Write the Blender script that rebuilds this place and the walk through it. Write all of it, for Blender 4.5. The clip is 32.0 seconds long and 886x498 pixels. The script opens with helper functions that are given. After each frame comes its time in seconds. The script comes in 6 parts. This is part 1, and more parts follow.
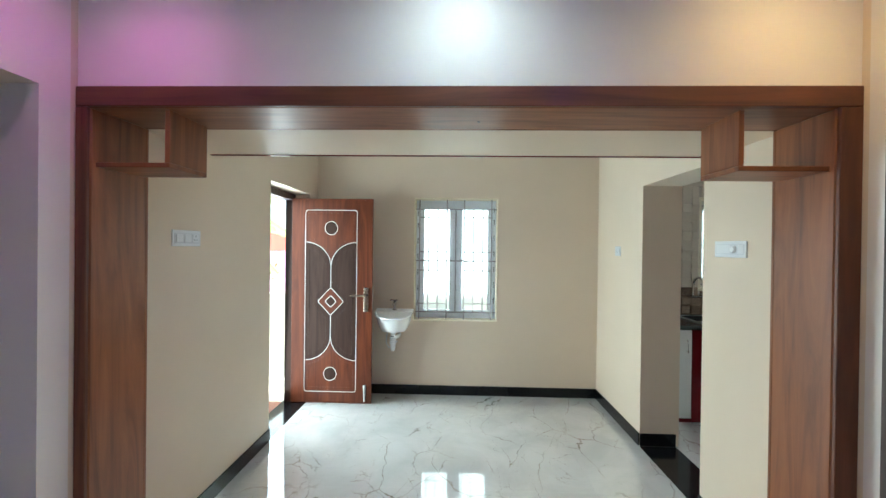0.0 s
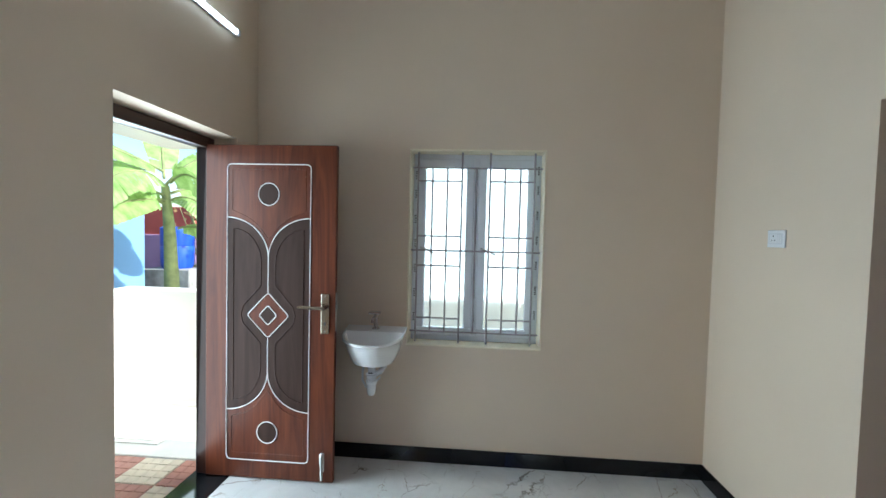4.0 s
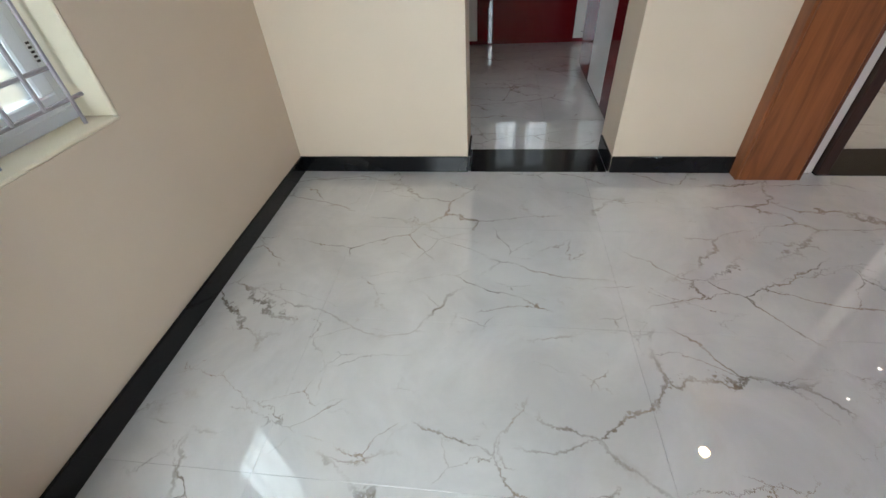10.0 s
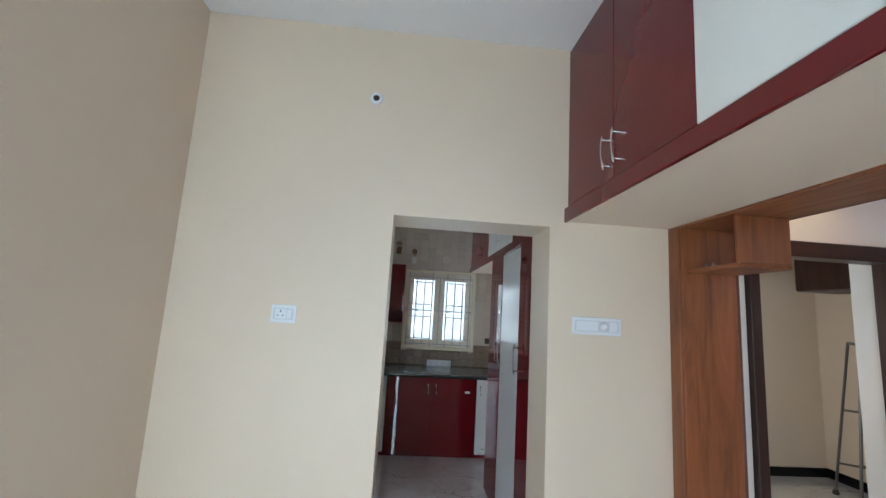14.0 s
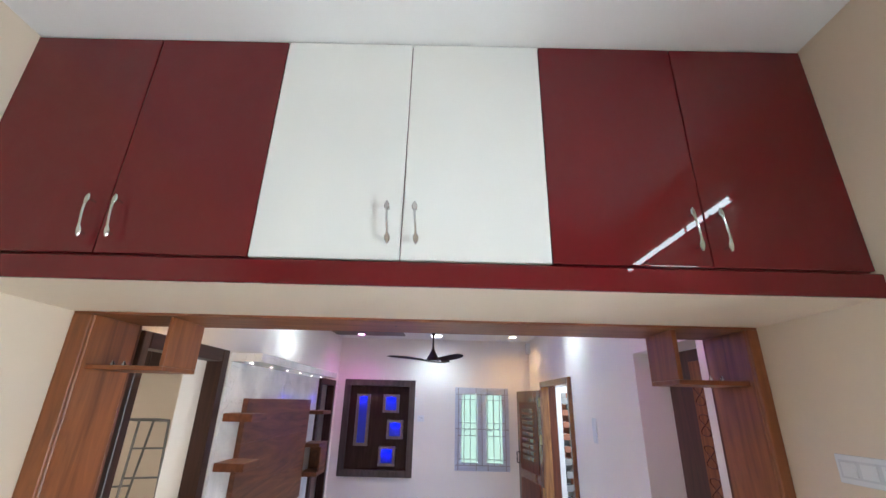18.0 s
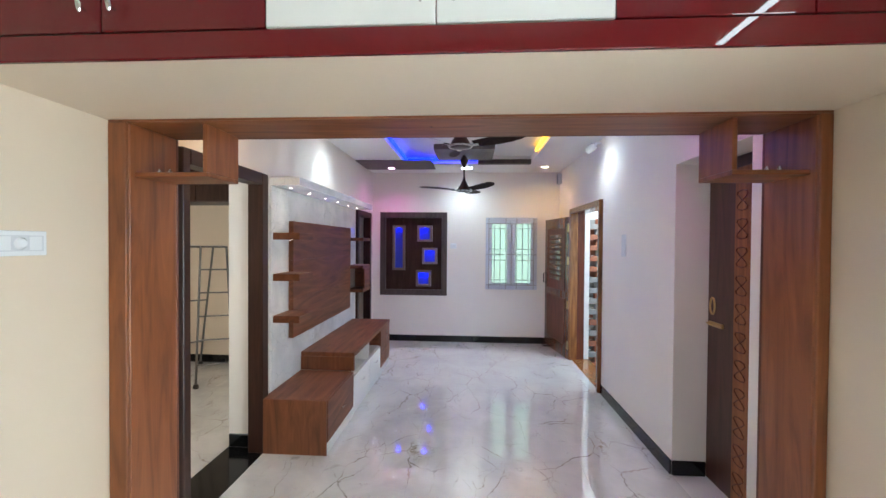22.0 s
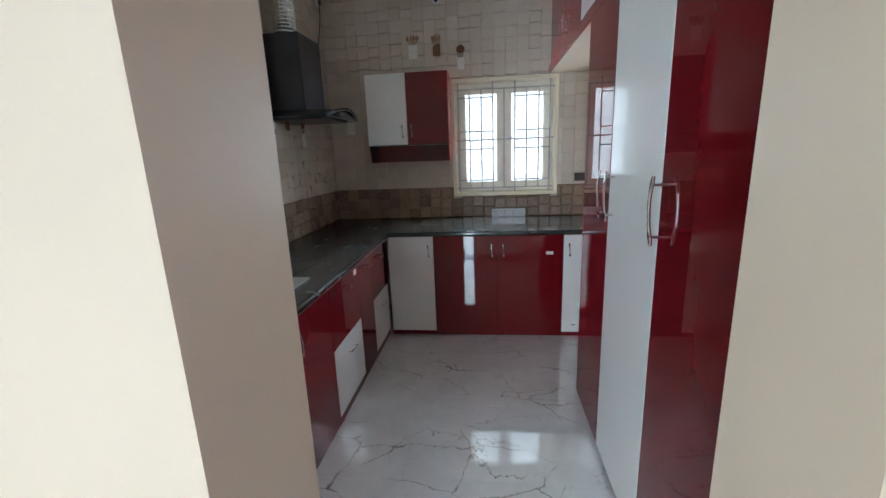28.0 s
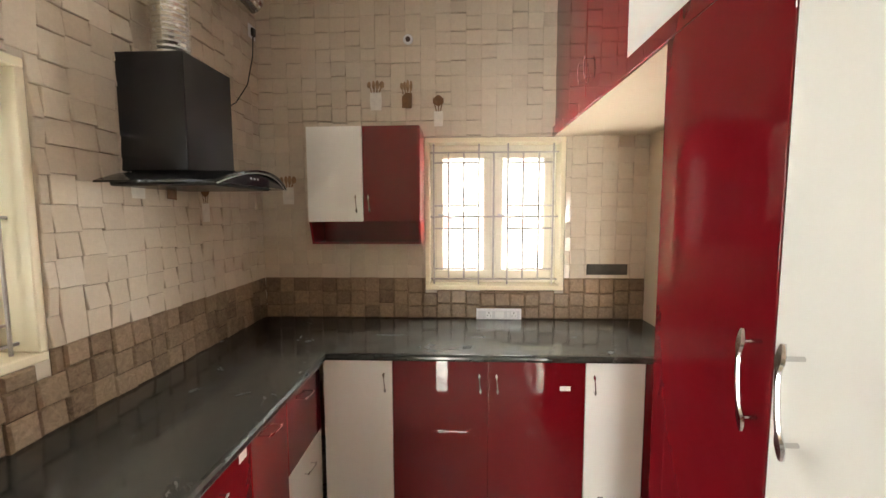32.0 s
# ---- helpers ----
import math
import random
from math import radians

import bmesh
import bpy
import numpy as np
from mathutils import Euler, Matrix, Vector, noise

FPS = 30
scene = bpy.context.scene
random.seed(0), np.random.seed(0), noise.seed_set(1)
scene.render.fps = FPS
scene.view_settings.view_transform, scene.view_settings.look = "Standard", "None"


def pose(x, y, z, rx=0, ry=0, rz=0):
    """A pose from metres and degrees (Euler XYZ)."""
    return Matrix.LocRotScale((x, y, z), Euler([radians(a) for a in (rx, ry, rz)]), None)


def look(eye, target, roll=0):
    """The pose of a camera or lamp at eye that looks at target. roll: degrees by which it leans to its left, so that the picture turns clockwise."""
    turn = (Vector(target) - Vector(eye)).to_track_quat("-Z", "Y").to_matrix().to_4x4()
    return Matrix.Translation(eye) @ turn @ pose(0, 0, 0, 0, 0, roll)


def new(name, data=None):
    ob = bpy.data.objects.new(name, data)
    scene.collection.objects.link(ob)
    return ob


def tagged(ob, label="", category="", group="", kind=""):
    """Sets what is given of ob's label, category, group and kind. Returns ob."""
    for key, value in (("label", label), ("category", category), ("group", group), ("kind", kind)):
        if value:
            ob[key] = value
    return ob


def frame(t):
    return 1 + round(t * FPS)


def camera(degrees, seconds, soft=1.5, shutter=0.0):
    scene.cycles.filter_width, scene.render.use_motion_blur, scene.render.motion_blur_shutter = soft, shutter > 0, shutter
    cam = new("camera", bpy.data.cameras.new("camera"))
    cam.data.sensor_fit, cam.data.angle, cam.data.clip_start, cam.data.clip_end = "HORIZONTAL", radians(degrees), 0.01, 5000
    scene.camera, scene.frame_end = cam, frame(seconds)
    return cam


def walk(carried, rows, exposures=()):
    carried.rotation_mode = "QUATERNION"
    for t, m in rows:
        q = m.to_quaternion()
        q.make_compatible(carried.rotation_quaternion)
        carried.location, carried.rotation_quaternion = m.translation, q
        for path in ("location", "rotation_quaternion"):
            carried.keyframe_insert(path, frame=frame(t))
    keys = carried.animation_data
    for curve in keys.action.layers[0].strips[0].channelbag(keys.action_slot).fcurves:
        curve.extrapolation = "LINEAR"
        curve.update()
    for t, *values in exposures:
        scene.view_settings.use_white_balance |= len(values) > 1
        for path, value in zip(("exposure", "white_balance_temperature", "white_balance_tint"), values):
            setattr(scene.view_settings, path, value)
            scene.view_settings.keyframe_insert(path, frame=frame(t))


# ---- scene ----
cam = camera(94.0, 32.0)
PATH = [
    (0, (0.744, 0.524, 1.567), (0.678, 2.523, 1.556), 0.7),
    (0.5, (0.752, 0.65, 1.546), (0.691, 2.649, 1.502), 0.8),
    (1, (0.777, 0.881, 1.538), (0.716, 2.88, 1.483), 0.8),
    (1.5, (0.792, 1.101, 1.521), (0.723, 3.099, 1.454), 0.8),
    (2, (0.739, 1.352, 1.503), (0.677, 3.35, 1.463), 0.9),
    (2.5, (0.7, 1.558, 1.5), (0.656, 3.557, 1.456), 0.5),
    (4.5, (0.729, 2.4, 1.539), (0.498, 4.383, 1.42), 1.8),
    (5, (0.722, 2.604, 1.519), (0.389, 4.567, 1.329), 1.9),
    (5.5, (0.65, 2.816, 1.477), (0.248, 4.756, 1.199), 1.4),
    (6, (0.507, 3.052, 1.434), (0.098, 4.971, 1.043), 0.3),
    (6.5, (0.44, 3.273, 1.423), (0.087, 5.161, 0.865), -1.1),
    (7, (0.396, 3.475, 1.375), (0.169, 5.333, 0.668), -3.3),
    (7.5, (0.31, 3.619, 1.318), (0.413, 5.364, 0.346), -6.5),
    (8, (0.206, 3.717, 1.252), (0.658, 5.214, 0.008), -9.7),
    (8.5, (0.2, 3.791, 1.202), (0.996, 4.97, -0.204), -10.3),
    (9, (0.142, 3.786, 1.186), (1.273, 4.591, -0.253), -8.9),
    (9.5, (0.06, 3.755, 1.23), (1.395, 4.186, -0.195), -6.2),
    (10, (0.024, 3.705, 1.257), (1.533, 3.94, -0.034), -4.2),
    (10.5, (0.021, 3.69, 1.338), (1.697, 3.873, 0.261), -2.6),
    (11, (0.011, 3.685, 1.404), (1.829, 3.871, 0.593), -1.4),
    (11.5, (-0.002, 3.68, 1.473), (1.907, 3.886, 0.914), -0.5),
    (12, (-0.013, 3.68, 1.529), (1.946, 3.898, 1.195), 0.1),
    (12.5, (-0.033, 3.691, 1.569), (1.952, 3.896, 1.429), 0.4),
    (13, (-0.033, 3.691, 1.592), (1.96, 3.851, 1.611), 0.8),
    (13.5, (0.01, 3.721, 1.595), (2.002, 3.788, 1.762), 1.4),
    (14, (0.158, 3.758, 1.607), (2.13, 3.606, 1.9), 3.4),
    (14.5, (0.356, 3.851, 1.647), (2.188, 3.189, 2.1), 6.0),
    (15, (0.498, 3.947, 1.697), (1.973, 2.725, 2.273), 7.4),
    (15.5, (0.53, 3.97, 1.722), (1.579, 2.395, 2.369), 7.2),
    (17.5, (0.581, 4.161, 1.77), (0.619, 2.297, 2.495), 1.8),
    (18, (0.61, 4.186, 1.771), (0.622, 2.31, 2.466), 1.5),
    (18.5, (0.64, 4.188, 1.768), (0.67, 2.289, 2.395), 1.4),
    (19, (0.654, 4.167, 1.741), (0.71, 2.241, 2.277), 1.3),
    (19.5, (0.652, 4.147, 1.706), (0.724, 2.195, 2.135), 1.3),
    (20, (0.66, 4.134, 1.678), (0.729, 2.161, 1.997), 1.2),
    (20.5, (0.657, 4.122, 1.656), (0.721, 2.135, 1.868), 1.0),
    (21, (0.656, 4.109, 1.631), (0.72, 2.114, 1.749), 0.8),
    (21.5, (0.653, 4.099, 1.605), (0.728, 2.1, 1.639), 0.6),
    (22, (0.656, 4.092, 1.584), (0.786, 2.096, 1.554), 0.4),
    (22.5, (0.683, 4.075, 1.558), (0.954, 2.095, 1.481), 0.1),
    (23, (0.75, 4.054, 1.531), (1.322, 2.14, 1.432), -0.2),
    (23.5, (0.787, 3.991, 1.505), (1.773, 2.254, 1.39), -0.3),
    (24, (0.743, 3.867, 1.51), (2.152, 2.454, 1.385), -0.6),
    (24.5, (0.775, 3.773, 1.499), (2.514, 2.792, 1.371), -0.8),
    (25, (0.854, 3.67, 1.491), (2.77, 3.114, 1.356), -0.9),
    (25.5, (0.838, 3.583, 1.489), (2.822, 3.379, 1.339), -0.9),
    (26, (0.798, 3.479, 1.484), (2.79, 3.495, 1.299), -0.9),
    (26.5, (0.891, 3.44, 1.46), (2.873, 3.575, 1.235), -1.1),
    (28.5, (2.072, 3.524, 1.498), (3.989, 3.744, 0.972), -2.3),
    (29, (2.29, 3.574, 1.476), (4.205, 3.783, 0.879), -2.3),
    (29.5, (2.542, 3.571, 1.439), (4.424, 3.76, 0.79), -2.4),
    (30, (2.73, 3.545, 1.424), (4.611, 3.716, 0.767), -2.1),
    (30.5, (2.829, 3.544, 1.458), (4.726, 3.693, 0.843), -1.6),
    (31, (2.867, 3.55, 1.522), (4.796, 3.675, 1.01), -1.2),
    (31.5, (2.869, 3.56, 1.583), (4.835, 3.661, 1.227), -0.7),
    (32, (2.861, 3.558, 1.628), (4.852, 3.646, 1.45), -0.2),
]
walk(cam, [(t, look(eye, target, roll)) for t, eye, target, roll in PATH], exposures=[
    (0, 1.60, 5850, -4), (1, 1.57, 5600, -3), (2, 1.27, 5600, -1), (2.5, 1.1, 5650, 0), (4.5, 0.8, 5600, 2), (5.2, 0.45, 5450, 2), (6, 0.2, 7500, 12), (7, 0.05, 8200, 14), (8, 1.15, 6250, 7), (9, 1.22, 6150, 8), (11, 1.3, 6050, 8),
    (13, 1.18, 5600, 4), (14.2, 1.4, 5550, 5), (15, 1.48, 5700, 9), (18, 1.88, 6000, 9), (19, 1.75, 6200, 10), (20, 1.85, 6200, 9), (22, 1.92, 6050, 4), (24, 1.74, 5450, 2), (24.7, 1.74, 5450, 4), (26, 1.40, 5400, 5), (28.5, 2.35, 5650, 8), (29, 2.72, 5750, 10), (30, 2.95, 6900, 12), (32, 3.05, 7600, 12)])

# ---------------- light ----------------
world = bpy.data.worlds.new("world")
scene.world = world
world.use_nodes = True
wn, wl = world.node_tree.nodes, world.node_tree.links
sky = wn.new("ShaderNodeTexSky")
sky.sky_type, sky.sun_disc = "NISHITA", False
sky.sun_elevation, sky.sun_rotation = radians(39), radians(91)
wn["Background"].inputs[1].default_value = 0.15
wl.new(sky.outputs[0], wn["Background"].inputs[0])


def lamp(name, kind, m, energy, colour=(1, 1, 1), **extra):
    data = bpy.data.lights.new(name, kind)
    data.energy, data.color = energy, colour
    if kind == "AREA":
        data.shape, data.size, data.size_y, data.spread = "RECTANGLE", extra["size"], extra["size_y"], radians(extra.get("spread", 180))
    if kind == "SUN":
        data.angle = radians(extra["angle"])
    if kind == "SPOT":
        data.spot_size, data.spot_blend, data.shadow_soft_size = radians(extra["spread"]), 1.0, extra["soft"]
    if kind == "POINT":
        data.shadow_soft_size = extra["soft"]
    ob = new(name, data)
    ob.matrix_world = m
    return ob


lamp("sun", "SUN", look((10, 4.8, 8.1), (0, 5, 0)), 5, (1, 0.95, 0.87), angle=0.5)
DAY = (0.90, 0.98, 1.0)
lamp("daylight_north_window", "AREA", look((0.735, 5.13, 1.46), (0.735, 3, 1.30)), 2.4, DAY, size=0.95, size_y=1.35)
lamp("daylight_kitchen_north", "AREA", look((3.72, 5.20, 1.66), (3.72, 3, 1.5)), 2.4, (0.74, 0.91, 1.0), size=1.0, size_y=1.1)
lamp("daylight_kitchen_east", "AREA", look((5.935, 3.33, 1.61), (3, 3.33, 1.61)), 22, DAY, size=0.95, size_y=1.04)
lamp("daylight_back_door", "AREA", look((-0.99, 4.21, 1.05), (1, 3.95, 1.0)), 15, DAY, size=0.74, size_y=1.9, spread=150)
lamp("daylight_main_door", "AREA", look((-1.55, -1.1, 2.75), (-1.35, -1.2, 0)), 18, DAY, size=0.9, size_y=1.6)

# ---------------- materials ----------------


def nodes(name):
    m = bpy.data.materials.new(name)
    m.use_nodes = True
    n = m.node_tree.nodes
    return m, n, m.node_tree.links, n["Principled BSDF"]


def setp(p, **kw):
    for k, v in kw.items():
        p.inputs[k.replace("_", " ")].default_value = v


def ramp(n, stops):
    r = n.new("ShaderNodeValToRGB")
    r.color_ramp.elements[0].position, r.color_ramp.elements[0].color = stops[0][0], (*stops[0][1], 1)
    r.color_ramp.elements[1].position, r.color_ramp.elements[1].color = stops[-1][0], (*stops[-1][1], 1)
    for at, c in stops[1:-1]:
        r.color_ramp.elements.new(at).color = (*c, 1)
    return r


def shade(c, k):
    return tuple(min(1, v * k) for v in c)


def coords(n, l, scale=(1, 1, 1)):
    t = n.new("ShaderNodeTexCoord")
    mp = n.new("ShaderNodeMapping")
    mp.inputs["Scale"].default_value = scale
    l.new(t.outputs["Object"], mp.inputs["Vector"])
    return mp


def noise_tex(n, l, src, scale, detail=4, rough=0.5, distort=0.0):
    t = n.new("ShaderNodeTexNoise")
    t.inputs["Scale"].default_value, t.inputs["Detail"].default_value = scale, detail
    t.inputs["Roughness"].default_value, t.inputs["Distortion"].default_value = rough, distort
    l.new(src.outputs[0], t.inputs["Vector"])
    return t


def bump(n, l, p, height, strength, distance=0.001):
    b = n.new("ShaderNodeBump")
    b.inputs["Strength"].default_value, b.inputs["Distance"].default_value = strength, distance
    l.new(height, b.inputs["Height"])
    l.new(b.outputs[0], p.inputs["Normal"])


def surface(name, c, rough, vary=0.06, big=1.5, fine=60, bumps=0.15, metal=0.0, coat=0.0, stretch=(1, 1, 1), spec=0.5):
    """A painted or moulded surface: broad stains, fine grain and a faint relief."""
    m, n, l, p = nodes(name)
    mp = coords(n, l, stretch)
    a = noise_tex(n, l, mp, big, 3)
    r = ramp(n, [(0.3, shade(c, 1 - vary)), (0.7, shade(c, 1 + vary))])
    l.new(a.outputs[0], r.inputs[0])
    l.new(r.outputs[0], p.inputs["Base Color"])
    f = noise_tex(n, l, mp, fine, 5, 0.6)
    rr = n.new("ShaderNodeMapRange")
    rr.inputs["To Min"].default_value, rr.inputs["To Max"].default_value = max(0.02, rough - 0.04), rough + 0.06
    l.new(f.outputs[0], rr.inputs[0])
    l.new(rr.outputs[0], p.inputs["Roughness"])
    if bumps:
        bump(n, l, p, f.outputs[0], bumps)
    setp(p, Metallic=metal, Coat_Weight=coat, Coat_Roughness=0.04, Specular_IOR_Level=spec)
    return m


def plaster(name, c):
    """Emulsion over trowelled plaster: soft waves, roller texture."""
    m, n, l, p = nodes(name)
    mp = coords(n, l)
    a = noise_tex(n, l, mp, 0.9, 4, 0.55)
    r = ramp(n, [(0.3, shade(c, 0.95)), (0.72, shade(c, 1.03))])
    l.new(a.outputs[0], r.inputs[0])
    l.new(r.outputs[0], p.inputs["Base Color"])
    wav = noise_tex(n, l, mp, 5, 3)
    fine = noise_tex(n, l, mp, 160, 4, 0.7)
    mix = n.new("ShaderNodeMath")
    mix.operation = "MULTIPLY_ADD"
    mix.inputs[1].default_value = 0.25
    l.new(fine.outputs[0], mix.inputs[0])
    l.new(wav.outputs[0], mix.inputs[2])
    bump(n, l, p, mix.outputs[0], 0.35, 0.004)
    setp(p, Roughness=0.5, Specular_IOR_Level=0.35)
    return m


def wood(name, dark, light, along, rough=0.3, coat=0.2, scale=1.0, spec=0.5):
    """Wood grain that runs along one axis (0 x, 1 y, 2 z)."""
    m, n, l, p = nodes(name)
    k = [9 * scale] * 3
    k[along] = 0.9 * scale
    mp = coords(n, l, k)
    a = noise_tex(n, l, mp, 1.0, 6, 0.58, 2.4)
    k2 = [60 * scale] * 3
    k2[along] = 1.5 * scale
    b = noise_tex(n, l, coords(n, l, k2), 1.0, 4, 0.6, 0.6)
    mid = tuple((x + y) / 2 for x, y in zip(dark, light))
    r = ramp(n, [(0.3, dark), (0.5, mid), (0.72, light)])
    add = n.new("ShaderNodeMath")
    add.operation = "MULTIPLY_ADD"
    add.inputs[1].default_value = 0.22
    off = n.new("ShaderNodeMath")
    off.operation = "SUBTRACT"
    off.inputs[1].default_value = 0.11
    l.new(b.outputs[0], add.inputs[0])
    l.new(a.outputs[0], add.inputs[2])
    l.new(add.outputs[0], off.inputs[0])
    l.new(off.outputs[0], r.inputs[0])
    l.new(r.outputs[0], p.inputs["Base Color"])
    rr = n.new("ShaderNodeMapRange")
    rr.inputs["To Min"].default_value, rr.inputs["To Max"].default_value = rough + 0.1, rough
    l.new(a.outputs[0], rr.inputs[0])
    l.new(rr.outputs[0], p.inputs["Roughness"])
    bump(n, l, p, b.outputs[0], 0.15, 0.0008)
    setp(p, Coat_Weight=coat, Coat_Roughness=0.12, Specular_IOR_Level=spec)
    return m


def marble(name, base, cloud, vein, rough, scale=1.0, amount=1.0, stain=None, spec=0.5, coat=0.0):
    """Polished vitrified tile printed with broken, jagged veins; each tile shifts the print."""
    m, n, l, p = nodes(name)
    t = n.new("ShaderNodeTexCoord")
    info = n.new("ShaderNodeObjectInfo")
    shift = n.new("ShaderNodeVectorMath")
    shift.operation = "SCALE"
    comb = n.new("ShaderNodeCombineXYZ")
    l.new(info.outputs["Random"], comb.inputs[0])
    l.new(info.outputs["Random"], comb.inputs[1])
    l.new(comb.outputs[0], shift.inputs[0])
    shift.inputs["Scale"].default_value = 0.0
    add = n.new("ShaderNodeVectorMath")
    l.new(t.outputs["Object"], add.inputs[0])
    l.new(shift.outputs[0], add.inputs[1])
    wob = noise_tex(n, l, add, 9.0 * scale, 6, 0.7)
    wob2 = noise_tex(n, l, add, 1.6 * scale, 2, 0.5)
    def warped(src, w, k):
        sub = n.new("ShaderNodeVectorMath")
        sub.operation = "SUBTRACT"
        sub.inputs[1].default_value = (0.5, 0.5, 0.5)
        l.new(w.outputs["Color"], sub.inputs[0])
        sc = n.new("ShaderNodeVectorMath")
        sc.operation = "SCALE"
        sc.inputs["Scale"].default_value = k
        l.new(sub.outputs[0], sc.inputs[0])
        o = n.new("ShaderNodeVectorMath")
        l.new(src.outputs[0], o.inputs[0])
        l.new(sc.outputs[0], o.inputs[1])
        return o
    wv = warped(warped(add, wob2, 0.24 / scale), wob, 0.085 / scale)
    masks, first = [], None
    for sc, width, gate_scale, lo, seed in ((2.5, 0.0115, 2.1, 0.47, 0), (3.7, 0.0105, 2.8, 0.49, 7), (6.5, 0.010, 4.6, 0.53, 13)):
        mp = n.new("ShaderNodeMapping")
        mp.inputs["Location"].default_value = (seed, seed * 1.7, 0)
        mp.inputs["Rotation"].default_value = (0, 0, radians(35))
        mp.inputs["Scale"].default_value = (1, 0.52, 1)
        l.new(wv.outputs[0], mp.inputs["Vector"])
        v = n.new("ShaderNodeTexVoronoi")
        v.feature = "DISTANCE_TO_EDGE"
        v.inputs["Scale"].default_value = sc * scale
        l.new(mp.outputs[0], v.inputs["Vector"])
        first = first or v
        wid = n.new("ShaderNodeMapRange")
        wid.inputs["From Min"].default_value, wid.inputs["From Max"].default_value = width, width * 0.25
        l.new(v.outputs["Distance"], wid.inputs[0])
        gate = noise_tex(n, l, mp, gate_scale * scale, 3, 0.6)
        g = n.new("ShaderNodeMapRange")
        g.inputs["From Min"].default_value, g.inputs["From Max"].default_value = lo, lo + 0.12
        l.new(gate.outputs[0], g.inputs[0])
        mul = n.new("ShaderNodeMath")
        mul.operation = "MULTIPLY"
        l.new(wid.outputs[0], mul.inputs[0])
        l.new(g.outputs[0], mul.inputs[1])
        masks.append(mul)
    both = masks[0]
    for other in masks[1:]:
        most = n.new("ShaderNodeMath")
        most.operation = "MAXIMUM"
        l.new(both.outputs[0], most.inputs[0])
        l.new(other.outputs[0], most.inputs[1])
        both = most
    grain = noise_tex(n, l, add, 9 * scale, 5, 0.65)
    gg = n.new("ShaderNodeMapRange")
    gg.inputs["From Min"].default_value, gg.inputs["From Max"].default_value = 0.28, 0.52
    l.new(grain.outputs[0], gg.inputs[0])
    strength = n.new("ShaderNodeMath")
    strength.operation = "MULTIPLY"
    l.new(both.outputs[0], strength.inputs[0])
    l.new(gg.outputs[0], strength.inputs[1])
    k = n.new("ShaderNodeMath")
    k.operation = "MULTIPLY"
    k.inputs[1].default_value = amount
    l.new(strength.outputs[0], k.inputs[0])
    tone = ramp(n, [(0.38, vein), (0.62, stain or vein)])
    l.new(noise_tex(n, l, add, 3.1 * scale, 3, 0.6).outputs[0], tone.inputs[0])
    halo = n.new("ShaderNodeMapRange")
    halo.inputs["From Min"].default_value, halo.inputs["From Max"].default_value = 0.05, 0.0
    halo.inputs["To Max"].default_value = 0.3
    l.new(first.outputs["Distance"], halo.inputs[0])
    spots = n.new("ShaderNodeMapRange")
    spots.inputs["From Min"].default_value, spots.inputs["From Max"].default_value = 0.58, 0.72
    l.new(noise_tex(n, l, add, 4.3 * scale, 6, 0.7).outputs[0], spots.inputs[0])
    blot = n.new("ShaderNodeMath")
    blot.operation = "MULTIPLY"
    l.new(halo.outputs[0], blot.inputs[0])
    l.new(spots.outputs[0], blot.inputs[1])
    clouds = noise_tex(n, l, add, 2.2 * scale, 7, 0.62, 0.6)
    r = ramp(n, [(0.35, cloud), (0.62, base)])
    l.new(clouds.outputs[0], r.inputs[0])
    mix = n.new("ShaderNodeMix")
    mix.data_type = "RGBA"
    l.new(tone.outputs[0], mix.inputs[7])
    l.new(k.outputs[0], mix.inputs[0])
    under = n.new("ShaderNodeMix")
    under.data_type = "RGBA"
    under.inputs[7].default_value = (*(stain or vein), 1)
    l.new(blot.outputs[0], under.inputs[0])
    l.new(r.outputs[0], under.inputs[6])
    l.new(under.outputs[2], mix.inputs[6])
    l.new(mix.outputs[2], p.inputs["Base Color"])
    setp(p, Roughness=rough, Specular_IOR_Level=spec, Coat_Weight=coat, Coat_Roughness=rough, Coat_IOR=1.65)
    return m


def relief_tile(name, light, dark, rough, relief=0.0, blocks=0.5):
    """Glazed tile whose blocks differ in tone, with stone grain."""
    m, n, l, p = nodes(name)
    geo, info = n.new("ShaderNodeNewGeometry"), n.new("ShaderNodeObjectInfo")
    add = n.new("ShaderNodeMath")
    l.new(geo.outputs["Random Per Island"], add.inputs[0])
    l.new(info.outputs["Random"], add.inputs[1])
    fr = n.new("ShaderNodeMath")
    fr.operation = "FRACT"
    l.new(add.outputs[0], fr.inputs[0])
    mp = coords(n, l)
    g = noise_tex(n, l, mp, 38, 7, 0.7, 1.2)
    mixv = n.new("ShaderNodeMath")
    mixv.operation = "MULTIPLY_ADD"
    mixv.inputs[1].default_value = blocks
    half = n.new("ShaderNodeMath")
    half.operation = "MULTIPLY"
    half.inputs[1].default_value = 1.1 - blocks
    l.new(g.outputs[0], half.inputs[0])
    l.new(fr.outputs[0], mixv.inputs[0])
    l.new(half.outputs[0], mixv.inputs[2])
    r = ramp(n, [(0.2, dark), (0.8, light)])
    l.new(mixv.outputs[0], r.inputs[0])
    l.new(r.outputs[0], p.inputs["Base Color"])
    if relief:
        bump(n, l, p, g.outputs[0], relief, 0.006)
    setp(p, Roughness=rough, Specular_IOR_Level=0.5)
    return m


